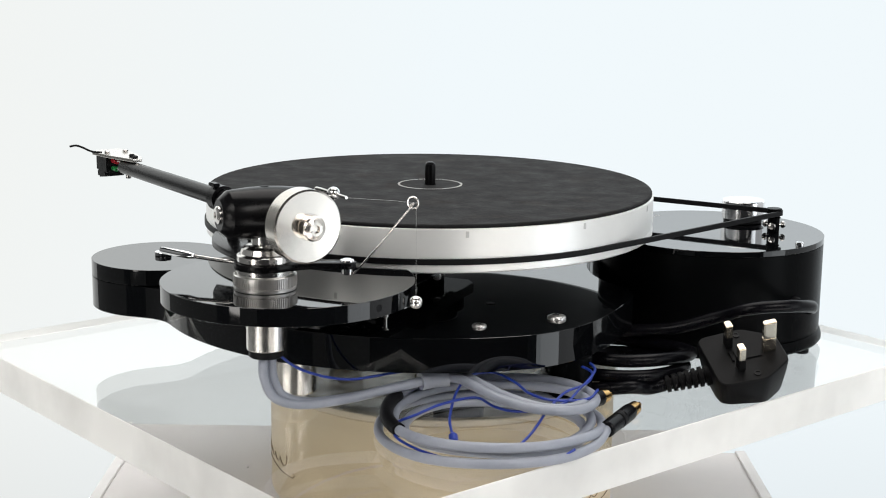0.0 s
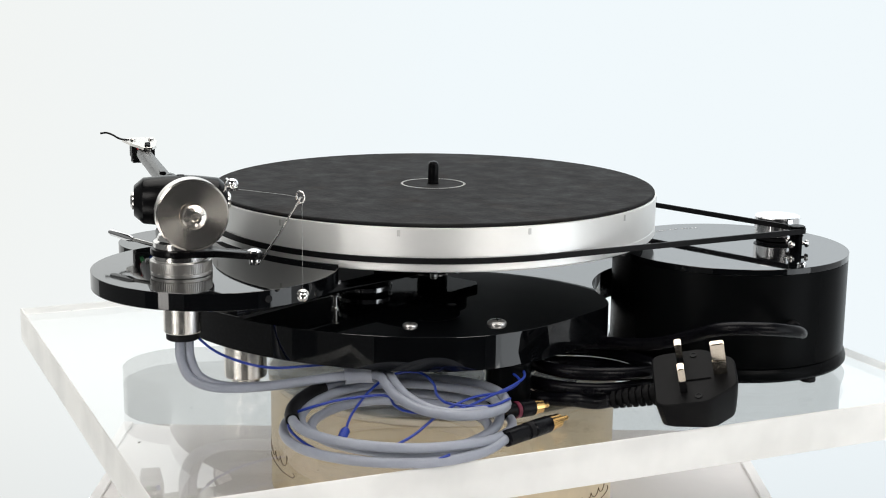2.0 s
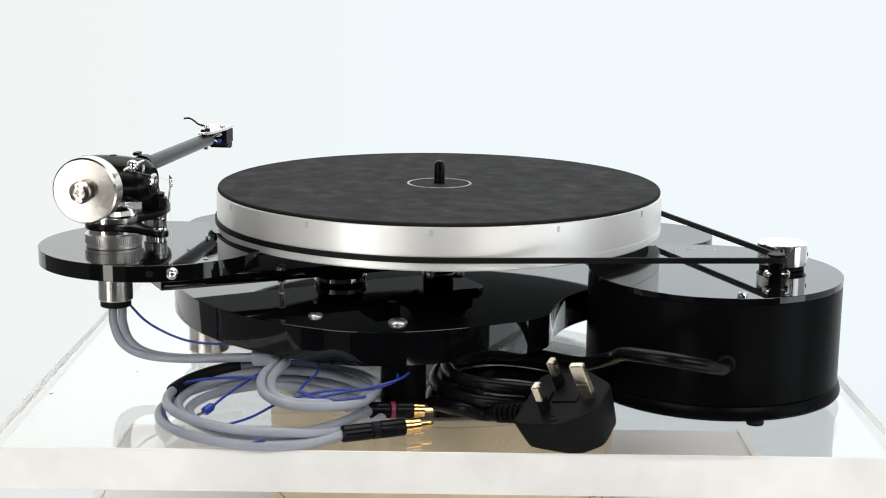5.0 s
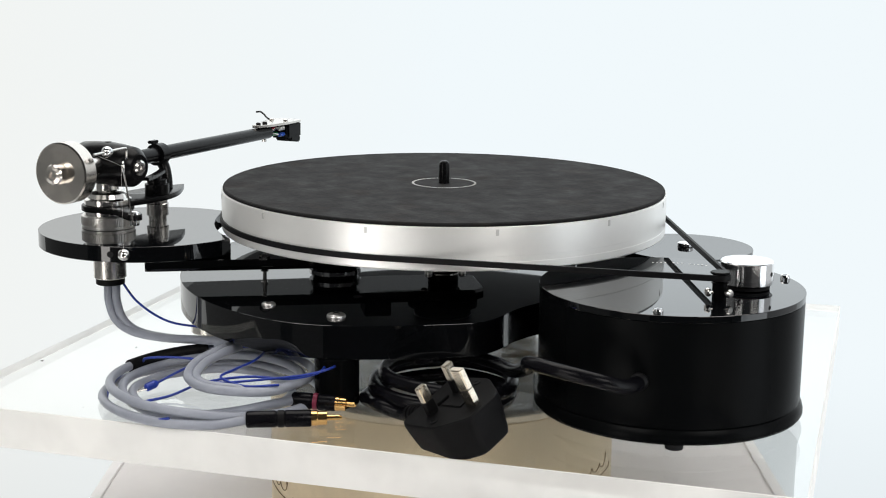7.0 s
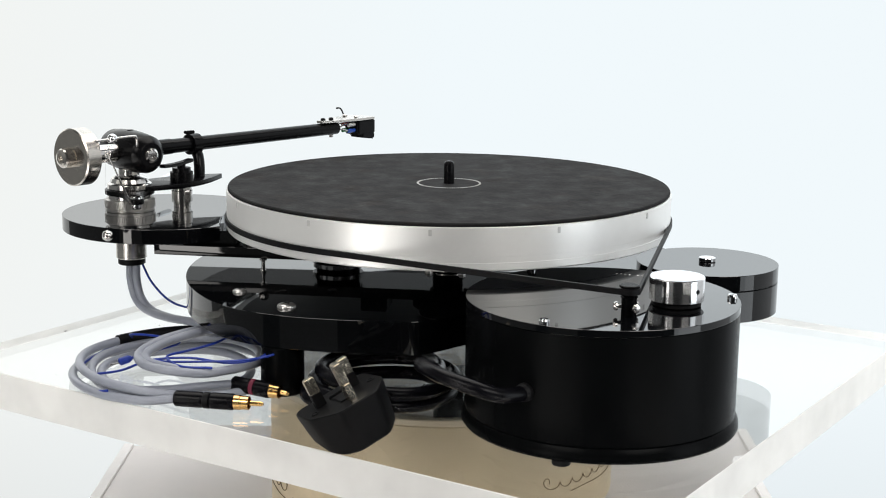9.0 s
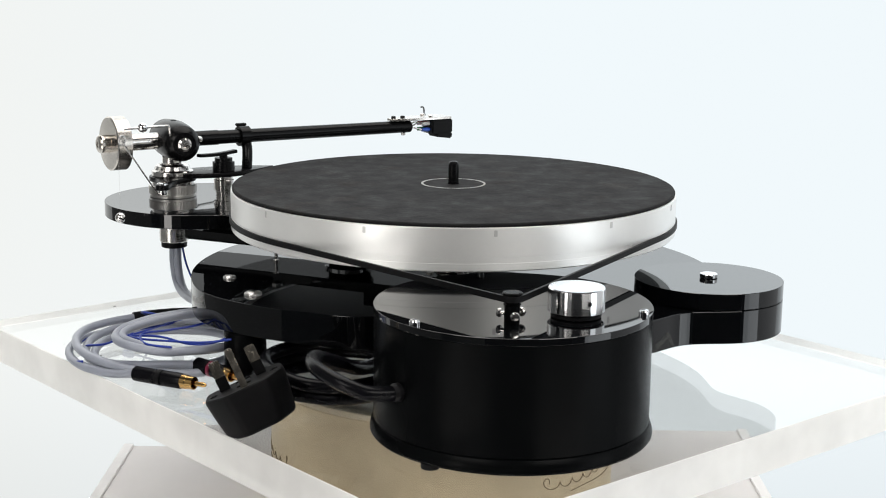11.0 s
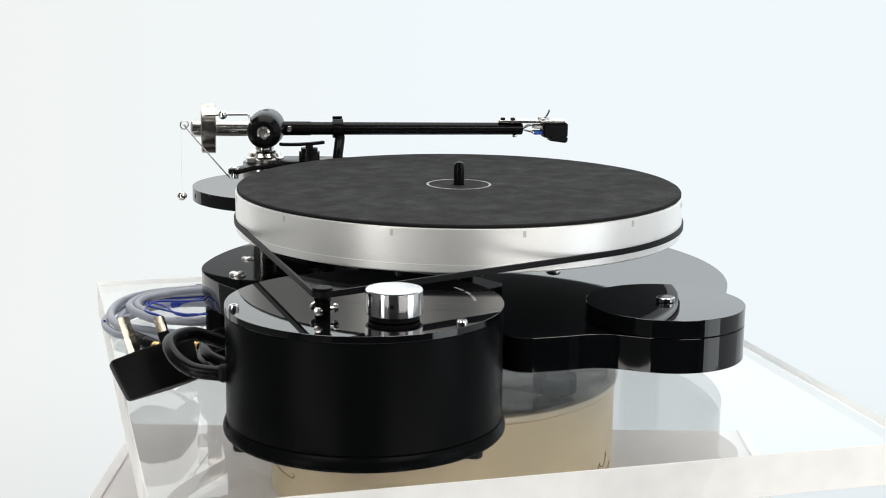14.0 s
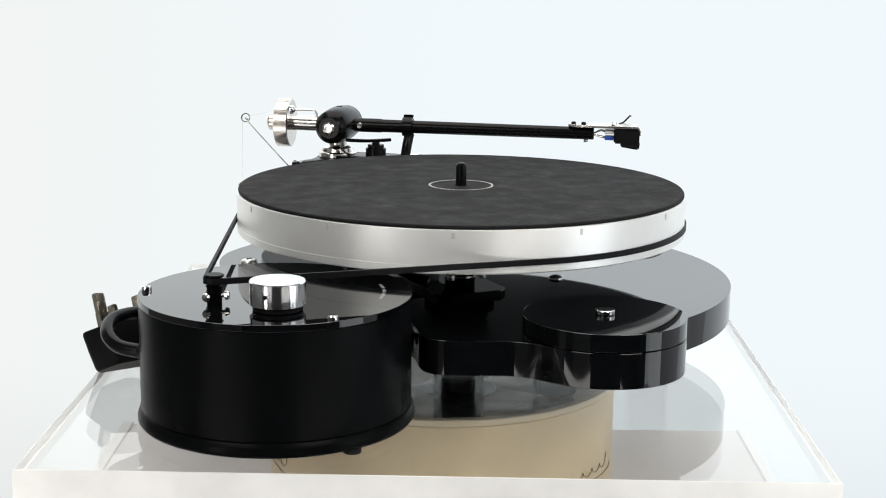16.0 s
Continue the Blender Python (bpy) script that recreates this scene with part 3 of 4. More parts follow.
    dist, base = math.hypot(dx, dy), math.atan2(dy, dx)
    off = math.acos((r1 - r2) / dist)
    path = []
    for i in range(97):
        a = base + off + (2 * math.pi - 2 * off) * i / 96
        path.append((SX, SY, r1, a))
    for i in range(13):
        a = base - off + 2 * off * i / 12
        path.append((px, py, r2, a))
    bm = bmesh.new()
    rings = []
    for x, y, r, a in path:
        c, s = math.cos(a), math.sin(a)
        z = 0.0903
        rings.append([bm.verts.new((x + (r + d) * c, y + (r + d) * s, z + h)) for d, h in ((-0.0004, -0.0017), (0.0013, -0.0017), (0.0013, 0.0017), (-0.0004, 0.0017))])
    for i in range(len(rings)):
        a, b = rings[i], rings[(i + 1) % len(rings)]
        for k in range(4):
            bm.faces.new((a[k], a[(k + 1) % 4], b[(k + 1) % 4], b[k]))
    MOVERS.append(tagged(part("drive_belt", bm, RUBBER, None), "flat black rubber drive belt round platter and pulley", "belt"))


make_motor()

# ---- tonearm ----
OX, OY, OZ = -0.098, -0.2005, 0.1287
AX, AY = -0.548, 0.8365


def arm(a, p, z):
    """A point by its way along the arm, to its finger side, and its height."""
    return (OX + a * AX - p * AY, OY + a * AY + p * AX, z)


ALONG = (AX, AY, -0.008)
ARM_TURN = math.degrees(math.atan2(AY, AX))


def arm_box(size, a, p, z, bevel=0.0005, bm=None, ry=0, rz=0):
    return box(size, Matrix.Translation(arm(a, p, z)) @ pose(0, 0, 0, ry=ry, rz=ARM_TURN + rz), bevel, bm)


def make_tonearm():
    ta = thing("tonearm", "black tonearm with chrome counterweight on the arm board", "tonearm")
    c = (-0.098, -0.2022, 0)
    part("mounting_pillar", lathe([(0, 0.0525), (0.0104, 0.0525), (0.0108, 0.0530), (0.0108, 0.0768), (0, 0.0768)], c, seg=48), NICKEL, ta, "brushed steel mounting pillar")
    part("cable_boot", lathe([(0, 0.0480), (0.0088, 0.0480), (0.0096, 0.0486), (0.0096, 0.0524), (0, 0.0524)], c, seg=40), RUBBER, ta)
    bm = bmesh.new()
    for i in range(90):
        a = 2 * math.pi * i / 90
        box((0.0008, 0.0006, 0.0055), Matrix.Translation((c[0], c[1], 0.0922)) @ pose(0, 0, 0, rz=math.degrees(a)) @ pose(0.0172, 0, 0), 0, bm)
    collar = part("knurled_collar", lathe([(0, 0.0868), (0.0168, 0.0868), (0.0172, 0.0872), (0.0172, 0.0888), (0.0168, 0.0891), (0.0172, 0.0894), (0.0172, 0.0951), (0.0166, 0.0956), (0.0152, 0.0957), (0, 0.0957)], c, seg=64), SATINSTEEL, ta, "knurled steel collar")
    part("knurling", bm, SATINSTEEL, collar)
    part("bearing_tower", lathe([(0, 0.0957), (0.0156, 0.0957), (0.0156, 0.0984), (0.0140, 0.0985), (0.0140, 0.1023), (0.0152, 0.1024), (0.0154, 0.1028), (0.0154, 0.1058), (0.0148, 0.1064), (0.0136, 0.1070), (0.0124, 0.1098), (0.0100, 0.1112), (0.0078, 0.1116), (0.0074, 0.1122), (0.0074, 0.1165), (0, 0.1165)], c, seg=56), STEEL, ta, "polished steel bearing tower")
    # yoke, a waisted barrel across the arm
    yoke = part("yoke", lathe([(0, -0.0262), (0.0084, -0.0262), (0.0088, -0.0260), (0.0128, -0.0214), (0.0131, -0.0208), (0.0142, -0.0100), (0.0147, 0.0), (0.0142, 0.0100), (0.0131, 0.0208), (0.0128, 0.0214), (0.0088, 0.0260), (0.0084, 0.0262), (0, 0.0262)],
                               (OX, OY, OZ), (0.894, 0.448, -0.016), seg=48), ARMBLACK, ta, "black barrel-shaped yoke with chamfered ends", 24)
    for s in (1, -1):
        d = (0.894 * s, 0.448 * s, -0.016 * s)
        at = (OX + d[0] * 0.0261, OY + d[1] * 0.0261, OZ + d[2] * 0.0261)
        part("pivot_screw", lathe([(0, 0), (0.0052, 0), (0.0050, 0.0010), (0.0036, 0.0020), (0.0018, 0.0021), (0.0016, 0.0009), (0, 0.0009)], at, d, seg=28), STEEL, yoke, "domed steel pivot screw")
    part("hole", lathe([(0, 0), (0.0022, 0), (0.0022, 0.0004), (0, 0.0004)], (OX, OY, OZ + 0.01435), seg=16), RUBBER, yoke)
    part("arm_tube", lathe([(0, 0.010), (0.0056, 0.010), (0.0056, 0.035), (0.0052, 0.0352), (0.0049, 0.2055), (0.0044, 0.2062), (0, 0.2062)], (OX, OY, OZ), ALONG, seg=32), ARMBLACK, ta, "slim black arm tube")
    part("collar_screw", lathe([(0, 0), (0.0024, 0), (0.0020, 0.0012), (0, 0.0014)], arm(0.018, -0.0056, OZ), (AY, -AX, 0), seg=16), STEEL, ta)
    part("rear_stub", lathe([(0, 0.008), (0.0062, 0.008), (0.0062, 0.0385), (0.0058, 0.039), (0.0058, 0.0395), (0, 0.0395)], (OX, OY, OZ), (-AX, -AY, 0.006), seg=32), STEEL, ta, "steel rear stub")
    cw = part("counterweight", lathe([(0, 0.0392), (0.0185, 0.0392), (0.0196, 0.0398), (0.0196, 0.0500), (0.0186, 0.0508), (0.0073, 0.0509), (0.0071, 0.0506), (0.0066, 0.0506), (0.0066, 0.0572), (0.0058, 0.0584), (0.0036, 0.0592), (0.0022, 0.0592), (0.0018, 0.0578), (0, 0.0578)], seg=72), TURNED, ta, "turned steel counterweight")
    cw.matrix_basis = Matrix.Translation((OX, OY, OZ)) @ Vector((0, 0, 1)).rotation_difference(Vector((-AX, -AY, 0.006))).to_matrix().to_4x4()
    # bias rod with its ball
    bm = tube([arm(-0.006, -0.016, 0.1340), arm(-0.012, -0.0225, 0.1345), arm(-0.014, -0.0240, 0.1415), arm(-0.018, -0.0240, 0.1425), arm(-0.034, -0.0240, 0.1423), arm(-0.048, -0.0240, 0.1420)], 0.0009, 8, 6)
    rod = part("bias_rod", bm, STEEL, ta, "thin steel bias rod")
    part("rod_ball", ball(arm(-0.034, -0.0240, 0.1423), 0.0036), CHROME, rod)
    # bias bar and wire
    post = (-0.0530, -0.2016)
    bm = bmesh.new()
    mid = ((c[0] + post[0]) / 2, (c[1] + post[1]) / 2)
    d = (post[0] - c[0], post[1] - c[1])
    ln = math.hypot(*d)
    e, f = (d[0] / ln, d[1] / ln), (-d[1] / ln, d[0] / ln)
    out = [(c[0] + 0.0172 * math.cos(math.atan2(d[1], d[0]) + radians(k)), c[1] + 0.0172 * math.sin(math.atan2(d[1], d[0]) + radians(k))) for k in range(40, 321, 14)]
    out += [(post[0] - 0.02 * e[0] - 0.005 * f[0], post[1] - 0.02 * e[1] - 0.005 * f[1])]
    out += [(post[0] + 0.005 * math.cos(math.atan2(d[1], d[0]) + radians(k)), post[1] + 0.005 * math.sin(math.atan2(d[1], d[0]) + radians(k))) for k in range(-90, 91, 20)]
    out += [(post[0] - 0.02 * e[0] + 0.005 * f[0], post[1] - 0.02 * e[1] + 0.005 * f[1])]
    part("bias_bar", prism(out, 0.0985, 0.1022, 0.0004), ARMBLACK, ta, "black bias bar", 30)
    bp = part("bias_post", lathe([(0, 0.0950), (0.0030, 0.0950), (0.0032, 0.0954), (0.0032, 0.0984), (0.0030, 0.0985), (0.0030, 0.1022), (0.0040, 0.1023), (0.0038, 0.1032), (0.0022, 0.1038), (0, 0.1038)], (*post, 0), seg=24), CHROME, ta)
    loop = Vector((-0.0166, -0.2219, 0.1387))
    away = Vector((post[0] - loop.x, post[1] - loop.y, 0)).normalized()
    ring = [loop + 0.0032 * (away * math.cos(radians(k)) + Vector((0, 0, 1)) * math.sin(radians(k))) for k in range(-60, 331, 20)]
    part("bias_wire", tube([Vector((post[0] + 0.003, post[1] - 0.002, 0.0965)), Vector((post[0] + 0.006, post[1] - 0.0035, 0.0985))] + ring, 0.00055, 6, 4), STEEL, ta, "bent steel bias wire with an eyelet")
    part("bias_thread", tube([arm(-0.046, -0.0240, 0.1418), tuple(loop), (-0.0150, -0.2238, 0.1340), (-0.0147, -0.2241, 0.088)], 0.00006, 5, 3), THREAD, ta, "fine bias thread")
    part("bias_weight", ball((-0.0147, -0.2241, 0.0850), 0.0036), STEEL, ta, "small hanging steel ball")
    # lift
    lp = Vector((-0.1040, -0.1650, 0))
    out = [(c[0] - 0.016, c[1] + 0.004)]
    tip = Vector((-0.1358, -0.1317))
    for k in range(13):
        q = k / 12
        x = c[0] - 0.016 + (tip.x - c[0] + 0.016) * q - 0.007 * math.sin(math.pi * q)
        y = c[1] + 0.004 + (tip.y - c[1] - 0.004) * q
        out.append((x, y))
    for k in range(1, 13):
        q = k / 12
        x = tip.x + (c[0] + 0.012 - tip.x) * q + 0.010 * math.sin(math.pi * q)
        y = tip.y + (c[1] + 0.010 - tip.y) * q + 0.006 * math.sin(math.pi * q)
        out.append((x, y))
    part("lift_plate", prism(out, 0.1012, 0.1048, 0.0004), ARMBLACK, ta, "black curved lift plate", 30)
    part("lift_post", lathe([(0, 0.0869), (0.0062, 0.0869), (0.0062, 0.0905), (0.0075, 0.0908), (0.0075, 0.0985), (0.0070, 0.0990), (0.0070, 0.1011), (0, 0.1011)], lp, seg=36), STEEL, ta, "polished lift post")
    part("lift_cylinder", lathe([(0, 0.1049), (0.0080, 0.1049), (0.0082, 0.1053), (0.0082, 0.1120), (0.0066, 0.1124), (0.0066, 0.1150), (0.0030, 0.1153), (0.0030, 0.1172), (0, 0.1172)], lp, seg=36), ARMBLACK, ta, "black lift cylinder")
    w = Vector((math.cos(radians(140)), math.sin(radians(140)), 0))
    bar = bmesh.new()
    for k in range(9):
        d = -0.022 + 0.032 * k / 8
        box((0.0044, 0.0048, 0.0024), Matrix.Translation(lp + w * d + Vector((0, 0, 0.1180 + 2.4 * (d + 0.006) ** 2))) @ pose(0, 0, 0, ry=-math.degrees(4.8 * (d + 0.006)), rz=140), 0.0003, bar)
    part("lift_bar", bar, ARMBLACK, ta, "slightly curved black lift bar")
    part("lift_lever", tube([(-0.1130, -0.1900, 0.0985), (-0.1240, -0.1860, 0.0985), (-0.1400, -0.1790, 0.0992)], 0.0012, 8, 4), STEEL, ta, "thin chrome lift lever")
    part("lever_grip", lathe([(0, 0), (0.0014, 0.0006), (0.0021, 0.005), (0.0021, 0.022), (0.0018, 0.024), (0, 0.0243)], (-0.1400, -0.1790, 0.0992), (-0.885, 0.46, 0.05), seg=20), CHROME, ta)
    # rest
    bm = tube([(-0.1225, -0.1500, 0.1048), (-0.1238, -0.1497, 0.1120), (-0.1262, -0.1500, 0.1190), (-0.1285, -0.1510, 0.1225)], 0.0040, 12, 5)
    rest = part("arm_rest", bm, ARMBLACK, ta, "black curved arm rest")
    part("rest_clip", lathe([(0.0056, -0.004), (0.0076, -0.004), (0.0076, 0.004), (0.0056, 0.004), (0.0056, -0.004)], arm(0.0565, 0, OZ - 0.0005), ALONG, seg=32), ARMBLACK, rest)
    part("clip_tab", arm_box((0.008, 0.004, 0.0022), 0.0565, 0.004, OZ + 0.0078), ARMBLACK, rest)
    # head
    out = [arm(*q, 0)[:2] for q in ((0.186, -0.004), (0.194, -0.0075), (0.220, -0.0110), (0.240, -0.0105), (0.2405, 0.0065), (0.232, 0.0125), (0.212, 0.0090), (0.192, 0.0035), (0.186, 0.002))]
    shell = part("headshell", prism(out, 0.1325, 0.1345, 0.0003), NICKEL, ta, "thin polished headshell")
    for a, p in ((0.222, -0.0068), (0.222, 0.0058), (0.198, -0.002), (0.190, -0.001)):
        x, y, z = arm(a, p, 0.1345)
        part("screw", lathe([(0, 0), (0.0019, 0), (0.0019, 0.0013), (0.0012, 0.0018), (0, 0.0018)], (x, y, z), seg=14), STEEL if a > 0.2 else RUBBER, shell)
    finger = [arm(*q) for q in ((0.226, 0.008, 0.1345), (0.229, 0.014, 0.1352), (0.232, 0.019, 0.1378), (0.2335, 0.023, 0.1392), (0.2343, 0.0272, 0.1387))]
    part("finger_lift", tube(finger, 0.0007, 8, 5), ARMBLACK, shell, "thin curved black finger lift")
    cart = part("cartridge", arm_box((0.0200, 0.0160, 0.0118), 0.2322, -0.0015, 0.1265, 0.0010), RUBBER, ta, "black cartridge")
    part("cartridge_nose", arm_box((0.0150, 0.0145, 0.0055), 0.2350, -0.0015, 0.1196, 0.0010, ry=8), RUBBER, cart)
    part("cartridge_plate", arm_box((0.0008, 0.0050, 0.0042), 0.2426, -0.0015, 0.1285, 0.0002), GOLD, cart, "small orange front plate")
    for p, z, m in ((-0.0048, 0.1290, material("white_lead", (0.75, 0.75, 0.73), 0.4)), (0.0020, 0.1290, material("red_lead", (0.35, 0.01, 0.02), 0.4)), (-0.0048, 0.1242, material("bright_blue_lead", (0.03, 0.10, 0.50), 0.4)), (0.0020, 0.1242, material("green_lead", (0.02, 0.22, 0.06), 0.4))):
        part("lead", tube([arm(0.205, p * 0.4 - 0.001, 0.1268), arm(0.2115, p * 0.9, z + 0.001), arm(0.2165, p, z), arm(0.2232, p, z)], 0.0006, 6, 4), STEEL, cart)
        part("lead_sleeve", tube([arm(0.2150, p, z), arm(0.2220, p, z)], 0.0016, 8, 0), m, cart)
    part("tube_screw", lathe([(0, 0), (0.0018, 0), (0.0018, 0.002), (0, 0.0024)], arm(0.200, 0, 0.1222), (0, 0, -1), seg=12), STEEL, ta)


make_tonearm()

# ---- leads ----
def make_signal_lead():
    lead = thing("signal_lead", "coiled twin grey signal lead lying on the plate", "cable")
    cx, cy = 0.0285, -0.1865
    r = 0.0028

    def turn(k, a):
        """A point of the coil's strand k at a degrees since it joined the ring."""
        if k == 0:
            rad = 0.0600 + 0.0045 * min(max((a - 300) / 90, 0), 1)
            z = 0.0178 - 0.0078 * min(a / 300, 1) - 0.0066 * min(max((a - 320) / 60, 0), 1)
        else:
            lap, back = min(max((a - 320) / 70, 0), 1), min(max((a - 640) / 80, 0), 1)
            rad, z = 0.0545 - 0.0060 * lap + 0.0070 * back, 0.0165 - 0.0130 * min(a / 330, 1) + 0.0045 * back
        rad += 0.0015 * math.sin(radians(2 * a + 70 * k))
        q = radians(a)
        return (cx + rad * math.cos(q), cy + rad * math.sin(q), max(z + 0.0007 * math.sin(3 * q + k), 0.0031))

    for k, (dx, dy, last) in enumerate(((0.0, 0.0, 705), (0.0040, 0.0042, 738))):
        start = [(-0.0995 + dx, -0.2035 + dy, 0.0475), (-0.0990 + dx, -0.2035 + dy, 0.0360), (-0.0940 + dx, -0.2010 + dy, 0.0240), (-0.0800 + dx, -0.1950 + dy, 0.0180),
                 (-0.0550 + dx, -0.1840 + dy, 0.0180), (-0.0250 + dx, -0.1700 + dy, 0.0215), (-0.0020 + dx, -0.1600 + dy, 0.0240)]
        bend = [(0.0100 + dx, -0.1660 + dy, 0.0252), (0.0190 + dx, -0.1810 + dy, 0.0252), (0.0310 + dx, -0.1980 + dy, 0.0242), (0.0500 + dx * 0.5, -0.2115 + dy, 0.0225),
                (0.0690 - dx * 0.5, -0.2115 + dy, 0.0212), (0.0820 - dx, -0.2000 + dy, 0.0200)]
        ring = [turn(k, a) for a in range(8, last, 15)]
        tail = ((0.0935, -0.1940, 0.0052), (0.0800, -0.1560, 0.0074))[k]
        part("cable", tube(start + bend + ring + [tail], r, 12, 6), GREY, lead)
    part("sleeve", tube([turn(0, a) for a in range(158, 213, 9)], 0.0040, 12, 5), RUBBER, lead, "black heat-shrink sleeve")
    part("splitter", tube([(-0.0130, -0.1630, 0.0230), (-0.0050, -0.1597, 0.0238), (0.0040, -0.1590, 0.0246)], 0.0056, 14, 4), GREY, lead)
    for k, (tail, tip, ring) in enumerate((((0.0930, -0.1950, 0.0052), (0.1183, -0.1461, 0.0054), RUBBER), ((0.0790, -0.1580, 0.0075), (0.1031, -0.1279, 0.0058), RED))):
        t0, t1 = Vector(tail), Vector(tip)
        d = (t1 - t0).normalized()
        ln = (t1 - t0).length
        p = part("connector", lathe([(0, 0), (0.0040, 0.0), (0.0048, 0.001), (0.0049, ln * 0.30), (0.0044, ln * 0.32), (0.0044, ln * 0.40), (0.0050, ln * 0.42), (0.0050, ln * 0.66), (0.0046, ln * 0.68), (0, ln * 0.68)], t0, d, seg=24), CABLE_BLACK, lead, "black signal connector")
        part("shell", lathe([(0.0030, ln * 0.68), (0.0045, ln * 0.68), (0.0045, ln * 0.74), (0.0041, ln * 0.75), (0.0041, ln * 0.84), (0.0034, ln * 0.84), (0.0034, ln * 0.70), (0.0030, ln * 0.68)], t0, d, seg=24), GOLD, p, "gold-plated shell")
        part("pin", lathe([(0, ln * 0.69), (0.0016, ln * 0.69), (0.0016, ln * 0.97), (0.0008, ln), (0, ln)], t0, d, seg=14), GOLD, p)
        part("band", lathe([(0.0045, ln * 0.33), (0.0050, ln * 0.335), (0.0050, ln * 0.395), (0.0045, ln * 0.40)], t0, d, seg=24), ring, p)

    wire = thing("earth_wire", "thin blue earth wire looped over the grey coil", "wire")
    pts = [(-0.0950, -0.1960, 0.0500), (-0.0800, -0.1900, 0.0370), (-0.0550, -0.1790, 0.0282), (-0.0250, -0.1620, 0.0280), (0.0100, -0.1500, 0.0284), (0.0300, -0.1460, 0.0280),
           (0.0560, -0.1310, 0.0275), (0.0715, -0.1340, 0.0270), (0.0860, -0.1320, 0.0270), (0.0910, -0.1430, 0.0260), (0.0870, -0.1560, 0.0240), (0.0790, -0.1740, 0.0225),
           (0.0700, -0.1960, 0.0215), (0.0560, -0.2060, 0.0200), (0.0400, -0.2060, 0.0190), (0.0290, -0.1960, 0.0185), (0.0190, -0.1830, 0.0195), (0.0000, -0.1960, 0.0195), (-0.0140, -0.2110, 0.0180),
           (-0.0260, -0.2100, 0.0120), (-0.0240, -0.2230, 0.0080), (-0.0060, -0.2390, 0.0050), (0.0180, -0.2490, 0.0035), (0.0420, -0.2490, 0.0030), (0.0610, -0.2420, 0.0035), (0.0720, -0.2330, 0.0065)]
    part("strand", tube(pts, 0.0008, 8, 6), BLUE, wire)
    pts = [(0.0060, -0.2140, 0.0070), (0.0044, -0.1980, 0.0120), (0.0080, -0.1760, 0.0200), (0.0160, -0.1580, 0.0250), (0.0300, -0.1520, 0.0255), (0.0420, -0.1640, 0.0235), (0.0500, -0.1820, 0.0220), (0.0620, -0.1960, 0.0225), (0.0820, -0.1900, 0.0215), (0.0900, -0.1720, 0.0215)]
    part("strand", tube(pts, 0.0008, 8, 6), BLUE, wire)
    pts = [(0.0395, -0.2380, 0.0080), (0.0490, -0.2230, 0.0120), (0.0590, -0.2060, 0.0200), (0.0700, -0.1830, 0.0230), (0.0840, -0.1620, 0.0222), (0.0890, -0.1460, 0.0245), (0.0800, -0.1350, 0.0265)]
    part("strand", tube(pts, 0.0008, 8, 6), BLUE, wire)
    part("lug", lathe([(0, 0), (0.0016, 0.0), (0.0026, 0.002), (0.0026, 0.0075), (0.0014, 0.0085), (0, 0.0085)], (0.0062, -0.2130, 0.0075), (0.05, -0.94, -0.25), seg=14), BLUE, wire, "blue crimp lug")
    part("tongue", box((0.0036, 0.0085, 0.0008), pose(0.0066, -0.2245, 0.0046, rx=8, rz=-4), 0.0003), STEEL, wire)


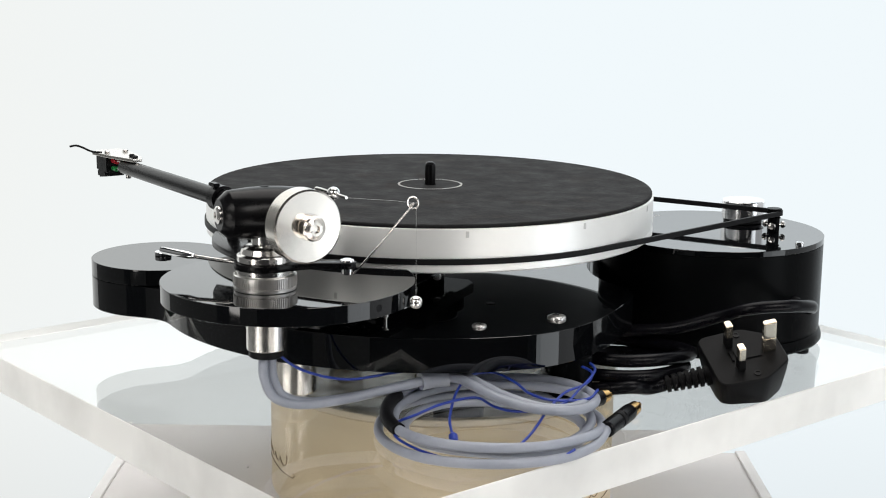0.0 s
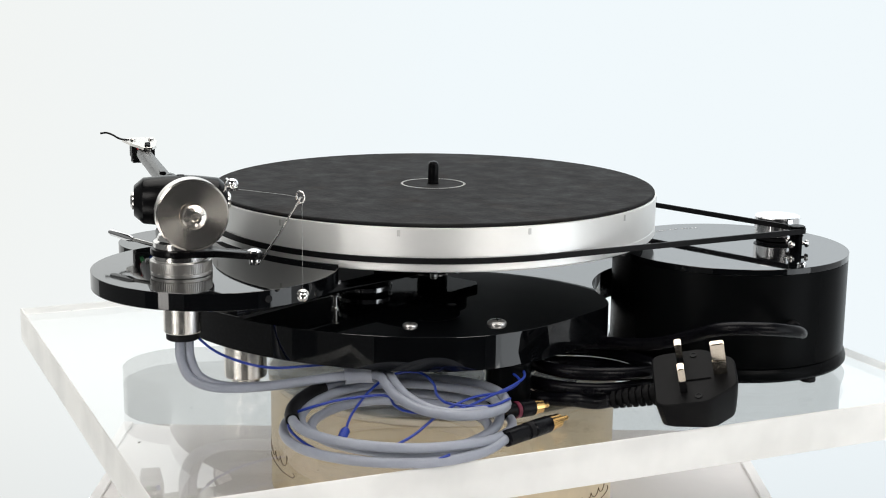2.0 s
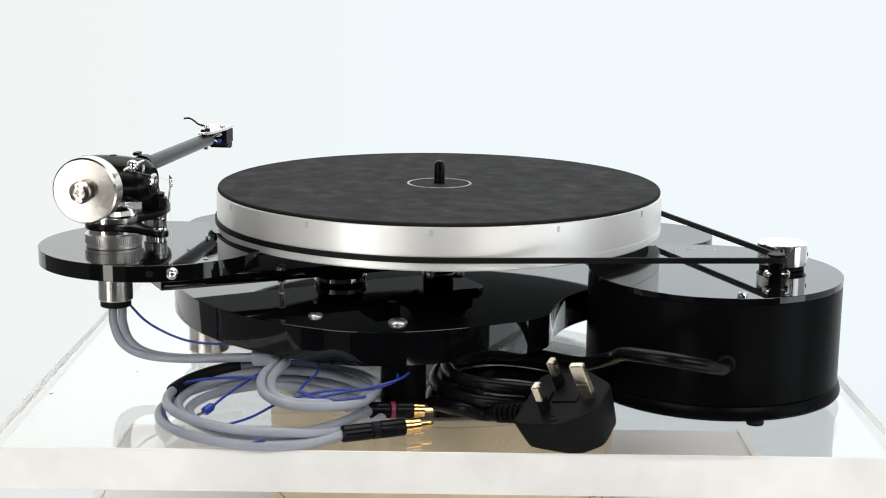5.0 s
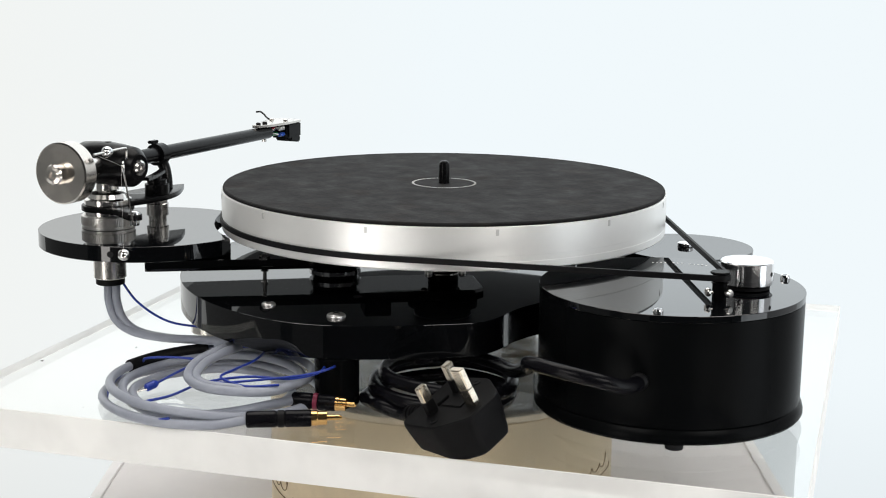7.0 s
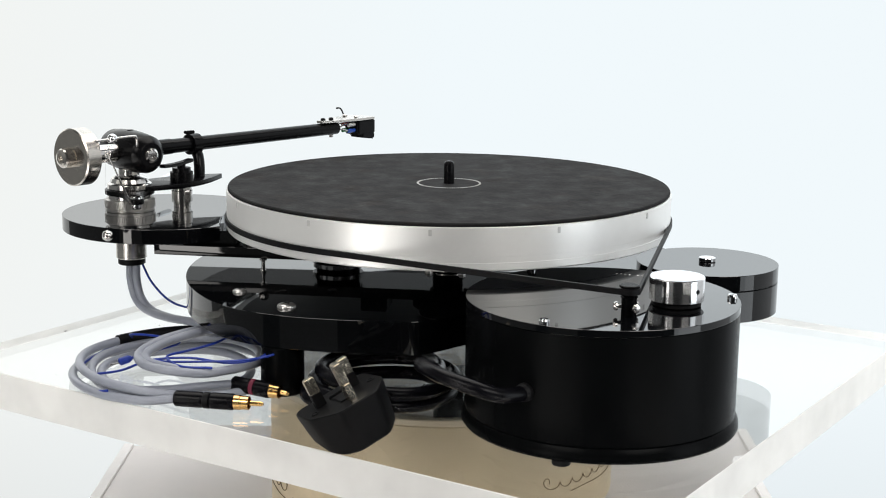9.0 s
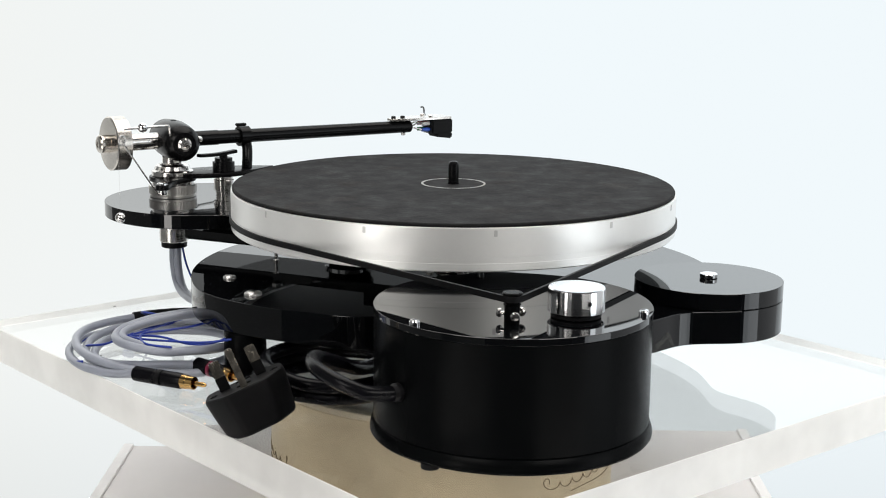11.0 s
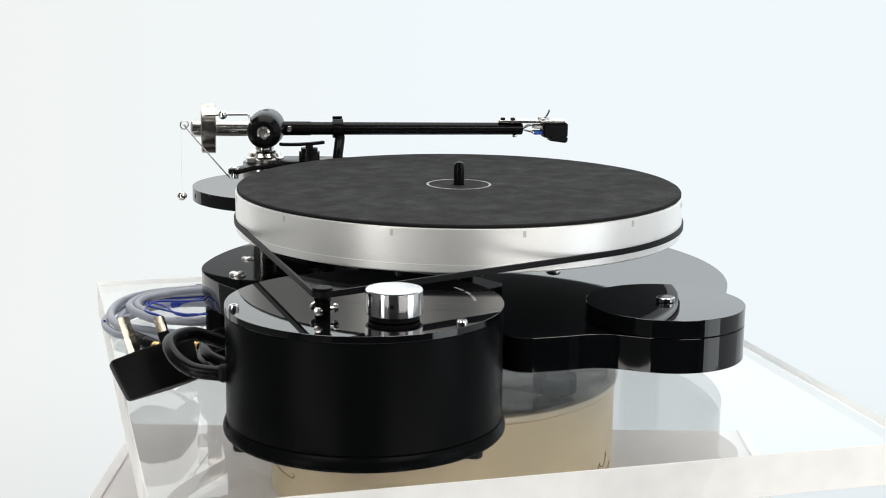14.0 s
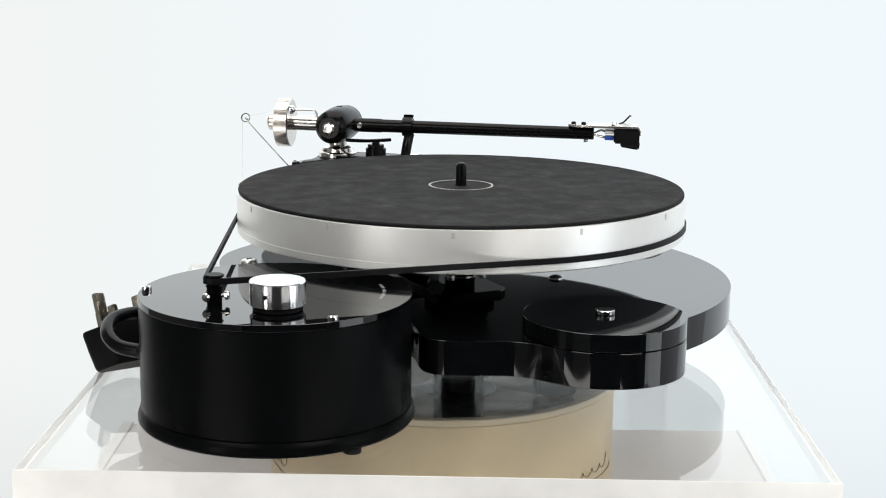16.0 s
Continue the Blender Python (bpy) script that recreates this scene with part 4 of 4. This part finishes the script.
def make_mains_lead():
    lead = thing("mains_lead", "thick black mains lead with three-pin plug", "plug")
    e1 = Vector((0.211, -0.892, -0.399)).normalized()
    e2 = Vector((0.974, 0.138, 0.174)).normalized()
    n = e1.cross(e2).normalized()
    e2 = n.cross(e1).normalized()
    face = Vector((0.17765, -0.12235, 0.04235)) - n * 0.0177
    m = Matrix((e1, e2, n)).transposed().to_4x4()
    m.translation = face
    # plug body: shaped face, drawn in towards its back
    half = [(0.0185, -0.0170), (0.0208, -0.0160), (0.0228, -0.0135), (0.0236, -0.0100), (0.0243, 0.0100), (0.0236, 0.0135), (0.0222, 0.0160), (0.0140, 0.0285), (0.0118, 0.0305), (0.0090, 0.0315)]
    out = half + [(-x, y) for x, y in half[::-1]]
    bm = bmesh.new()
    rings = []
    for z, s in ((-0.0262, 0.80), (-0.0252, 0.845), (-0.0235, 0.87), (-0.0125, 0.945), (-0.0020, 1.0), (-0.0006, 0.992), (0.0, 0.965)):
        rings.append([bm.verts.new(m @ Vector((x * s, 0.006 + (y - 0.006) * s, z))) for x, y in out])
    for a, b in zip(rings, rings[1:]):
        for i in range(len(out)):
            j = (i + 1) % len(out)
            bm.faces.new((a[i], a[j], b[j], b[i]))
    bm.faces.new(rings[0][::-1])
    bm.faces.new(rings[-1])
    body = part("plug_body", bm, PLUG, lead, "black moulded plug body", 25)
    part("fuse_cover", box((0.0090, 0.0160, 0.0010), m @ pose(0, 0.0085, 0.0003), 0.0004), PLUG, body)
    part("fuse_cover_rib", box((0.0090, 0.0012, 0.0018), m @ pose(0, -0.0018, 0.0006), 0.0003), PLUG, body)
    for x in (-0.0185, 0.0185):
        part("screw_recess", lathe([(0, 0), (0.0022, 0), (0.0022, 0.0006), (0.0015, 0.0006), (0.0015, 0.0002), (0, 0.0002)], m @ Vector((x, 0.008, 0.0)), n, seg=16), RUBBER, body)
    for x, y, ln, w, d in ((-0.0111, 0, 0.0177, 0.0063, 0.0040), (0.0111, 0, 0.0177, 0.0063, 0.0040), (0, 0.0222, 0.0227, 0.0040, 0.0080)):
        pin = part("pin", box((w, d, ln * 0.55), m @ pose(x, y, ln * 0.725), 0.0006), BRASS, lead, "plated metal plug pin")
        if y == 0:
            part("pin_sleeve", box((w, d, ln * 0.45), m @ pose(x, y, ln * 0.225), 0.0003), PLUG, pin)
        else:
            part("pin_root", box((w, d, ln * 0.45), m @ pose(x, y, ln * 0.225), 0.0003), BRASS, pin)
    # strain relief
    root = m @ Vector((0, -0.0150, -0.0105))
    d = (-e2 * 0.97 + Vector((0, 0, -0.06)) + Vector((0, 0.16, 0))).normalized()
    prof = [(0, -0.004), (0.0066, -0.004)]
    for i in range(7):
        z = 0.001 + 0.0041 * i
        r = 0.0066 - 0.00022 * i
        prof += [(r, z), (r, z + 0.0024), (r - 0.0018, z + 0.0026), (r - 0.0018, z + 0.0039)]
    prof += [(0.0042, 0.031), (0, 0.031)]
    part("strain_relief", lathe(prof, root, d, seg=20), PLUG, lead, "ribbed strain relief")
    tail = root + d * 0.031
    # four stacked turns, then up to the motor
    pts = [tuple(tail - d * 0.002), tuple(tail + d * 0.008), (0.1165, -0.1190, 0.0075), (0.1020, -0.1160, 0.0055), (0.0890, -0.1050, 0.0045), (0.0720, -0.0780, 0.0045), (0.0800, -0.0440, 0.0045), (0.1150, -0.0350, 0.0050), (0.1450, -0.0570, 0.0075),
           (0.1500, -0.0830, 0.0110), (0.1300, -0.1040, 0.0125), (0.1050, -0.1065, 0.0125), (0.0820, -0.0950, 0.0125), (0.0680, -0.0700, 0.0130), (0.0780, -0.0420, 0.0130), (0.1120, -0.0330, 0.0135), (0.1460, -0.0540, 0.0155),
           (0.1540, -0.0790, 0.0185), (0.1340, -0.0990, 0.0212), (0.1080, -0.1030, 0.0214), (0.0860, -0.0900, 0.0214), (0.0780, -0.0680, 0.0214), (0.0900, -0.0480, 0.0216), (0.1180, -0.0440, 0.0225), (0.1480, -0.0520, 0.0270), (0.1740, -0.0610, 0.0380), (0.1980, -0.0720, 0.0465), (0.2230, -0.0700, 0.0480), (0.2390, -0.0560, 0.0445), (0.2425, -0.0420, 0.0400), (0.2390, -0.0300, 0.0386), (0.2357, -0.0244, 0.0385)]
    pts[4:26] = [(0.110 + 1.10 * (x - 0.110), -0.070 + 1.18 * (y + 0.070), z) for x, y, z in pts[4:26]]
    part("cable", tube(pts, 0.0042, 14, 6), CABLE_BLACK, lead)


make_signal_lead()
make_mains_lead()


def motions():
    """All that stands on the plate turns with it."""
    rows = [(t * 0.5, pose(0, 0, 0, 0, 0, turned(t * 0.5))) for t in range(33)]
    for ob in MOVERS:
        walk(ob, rows)


motions()
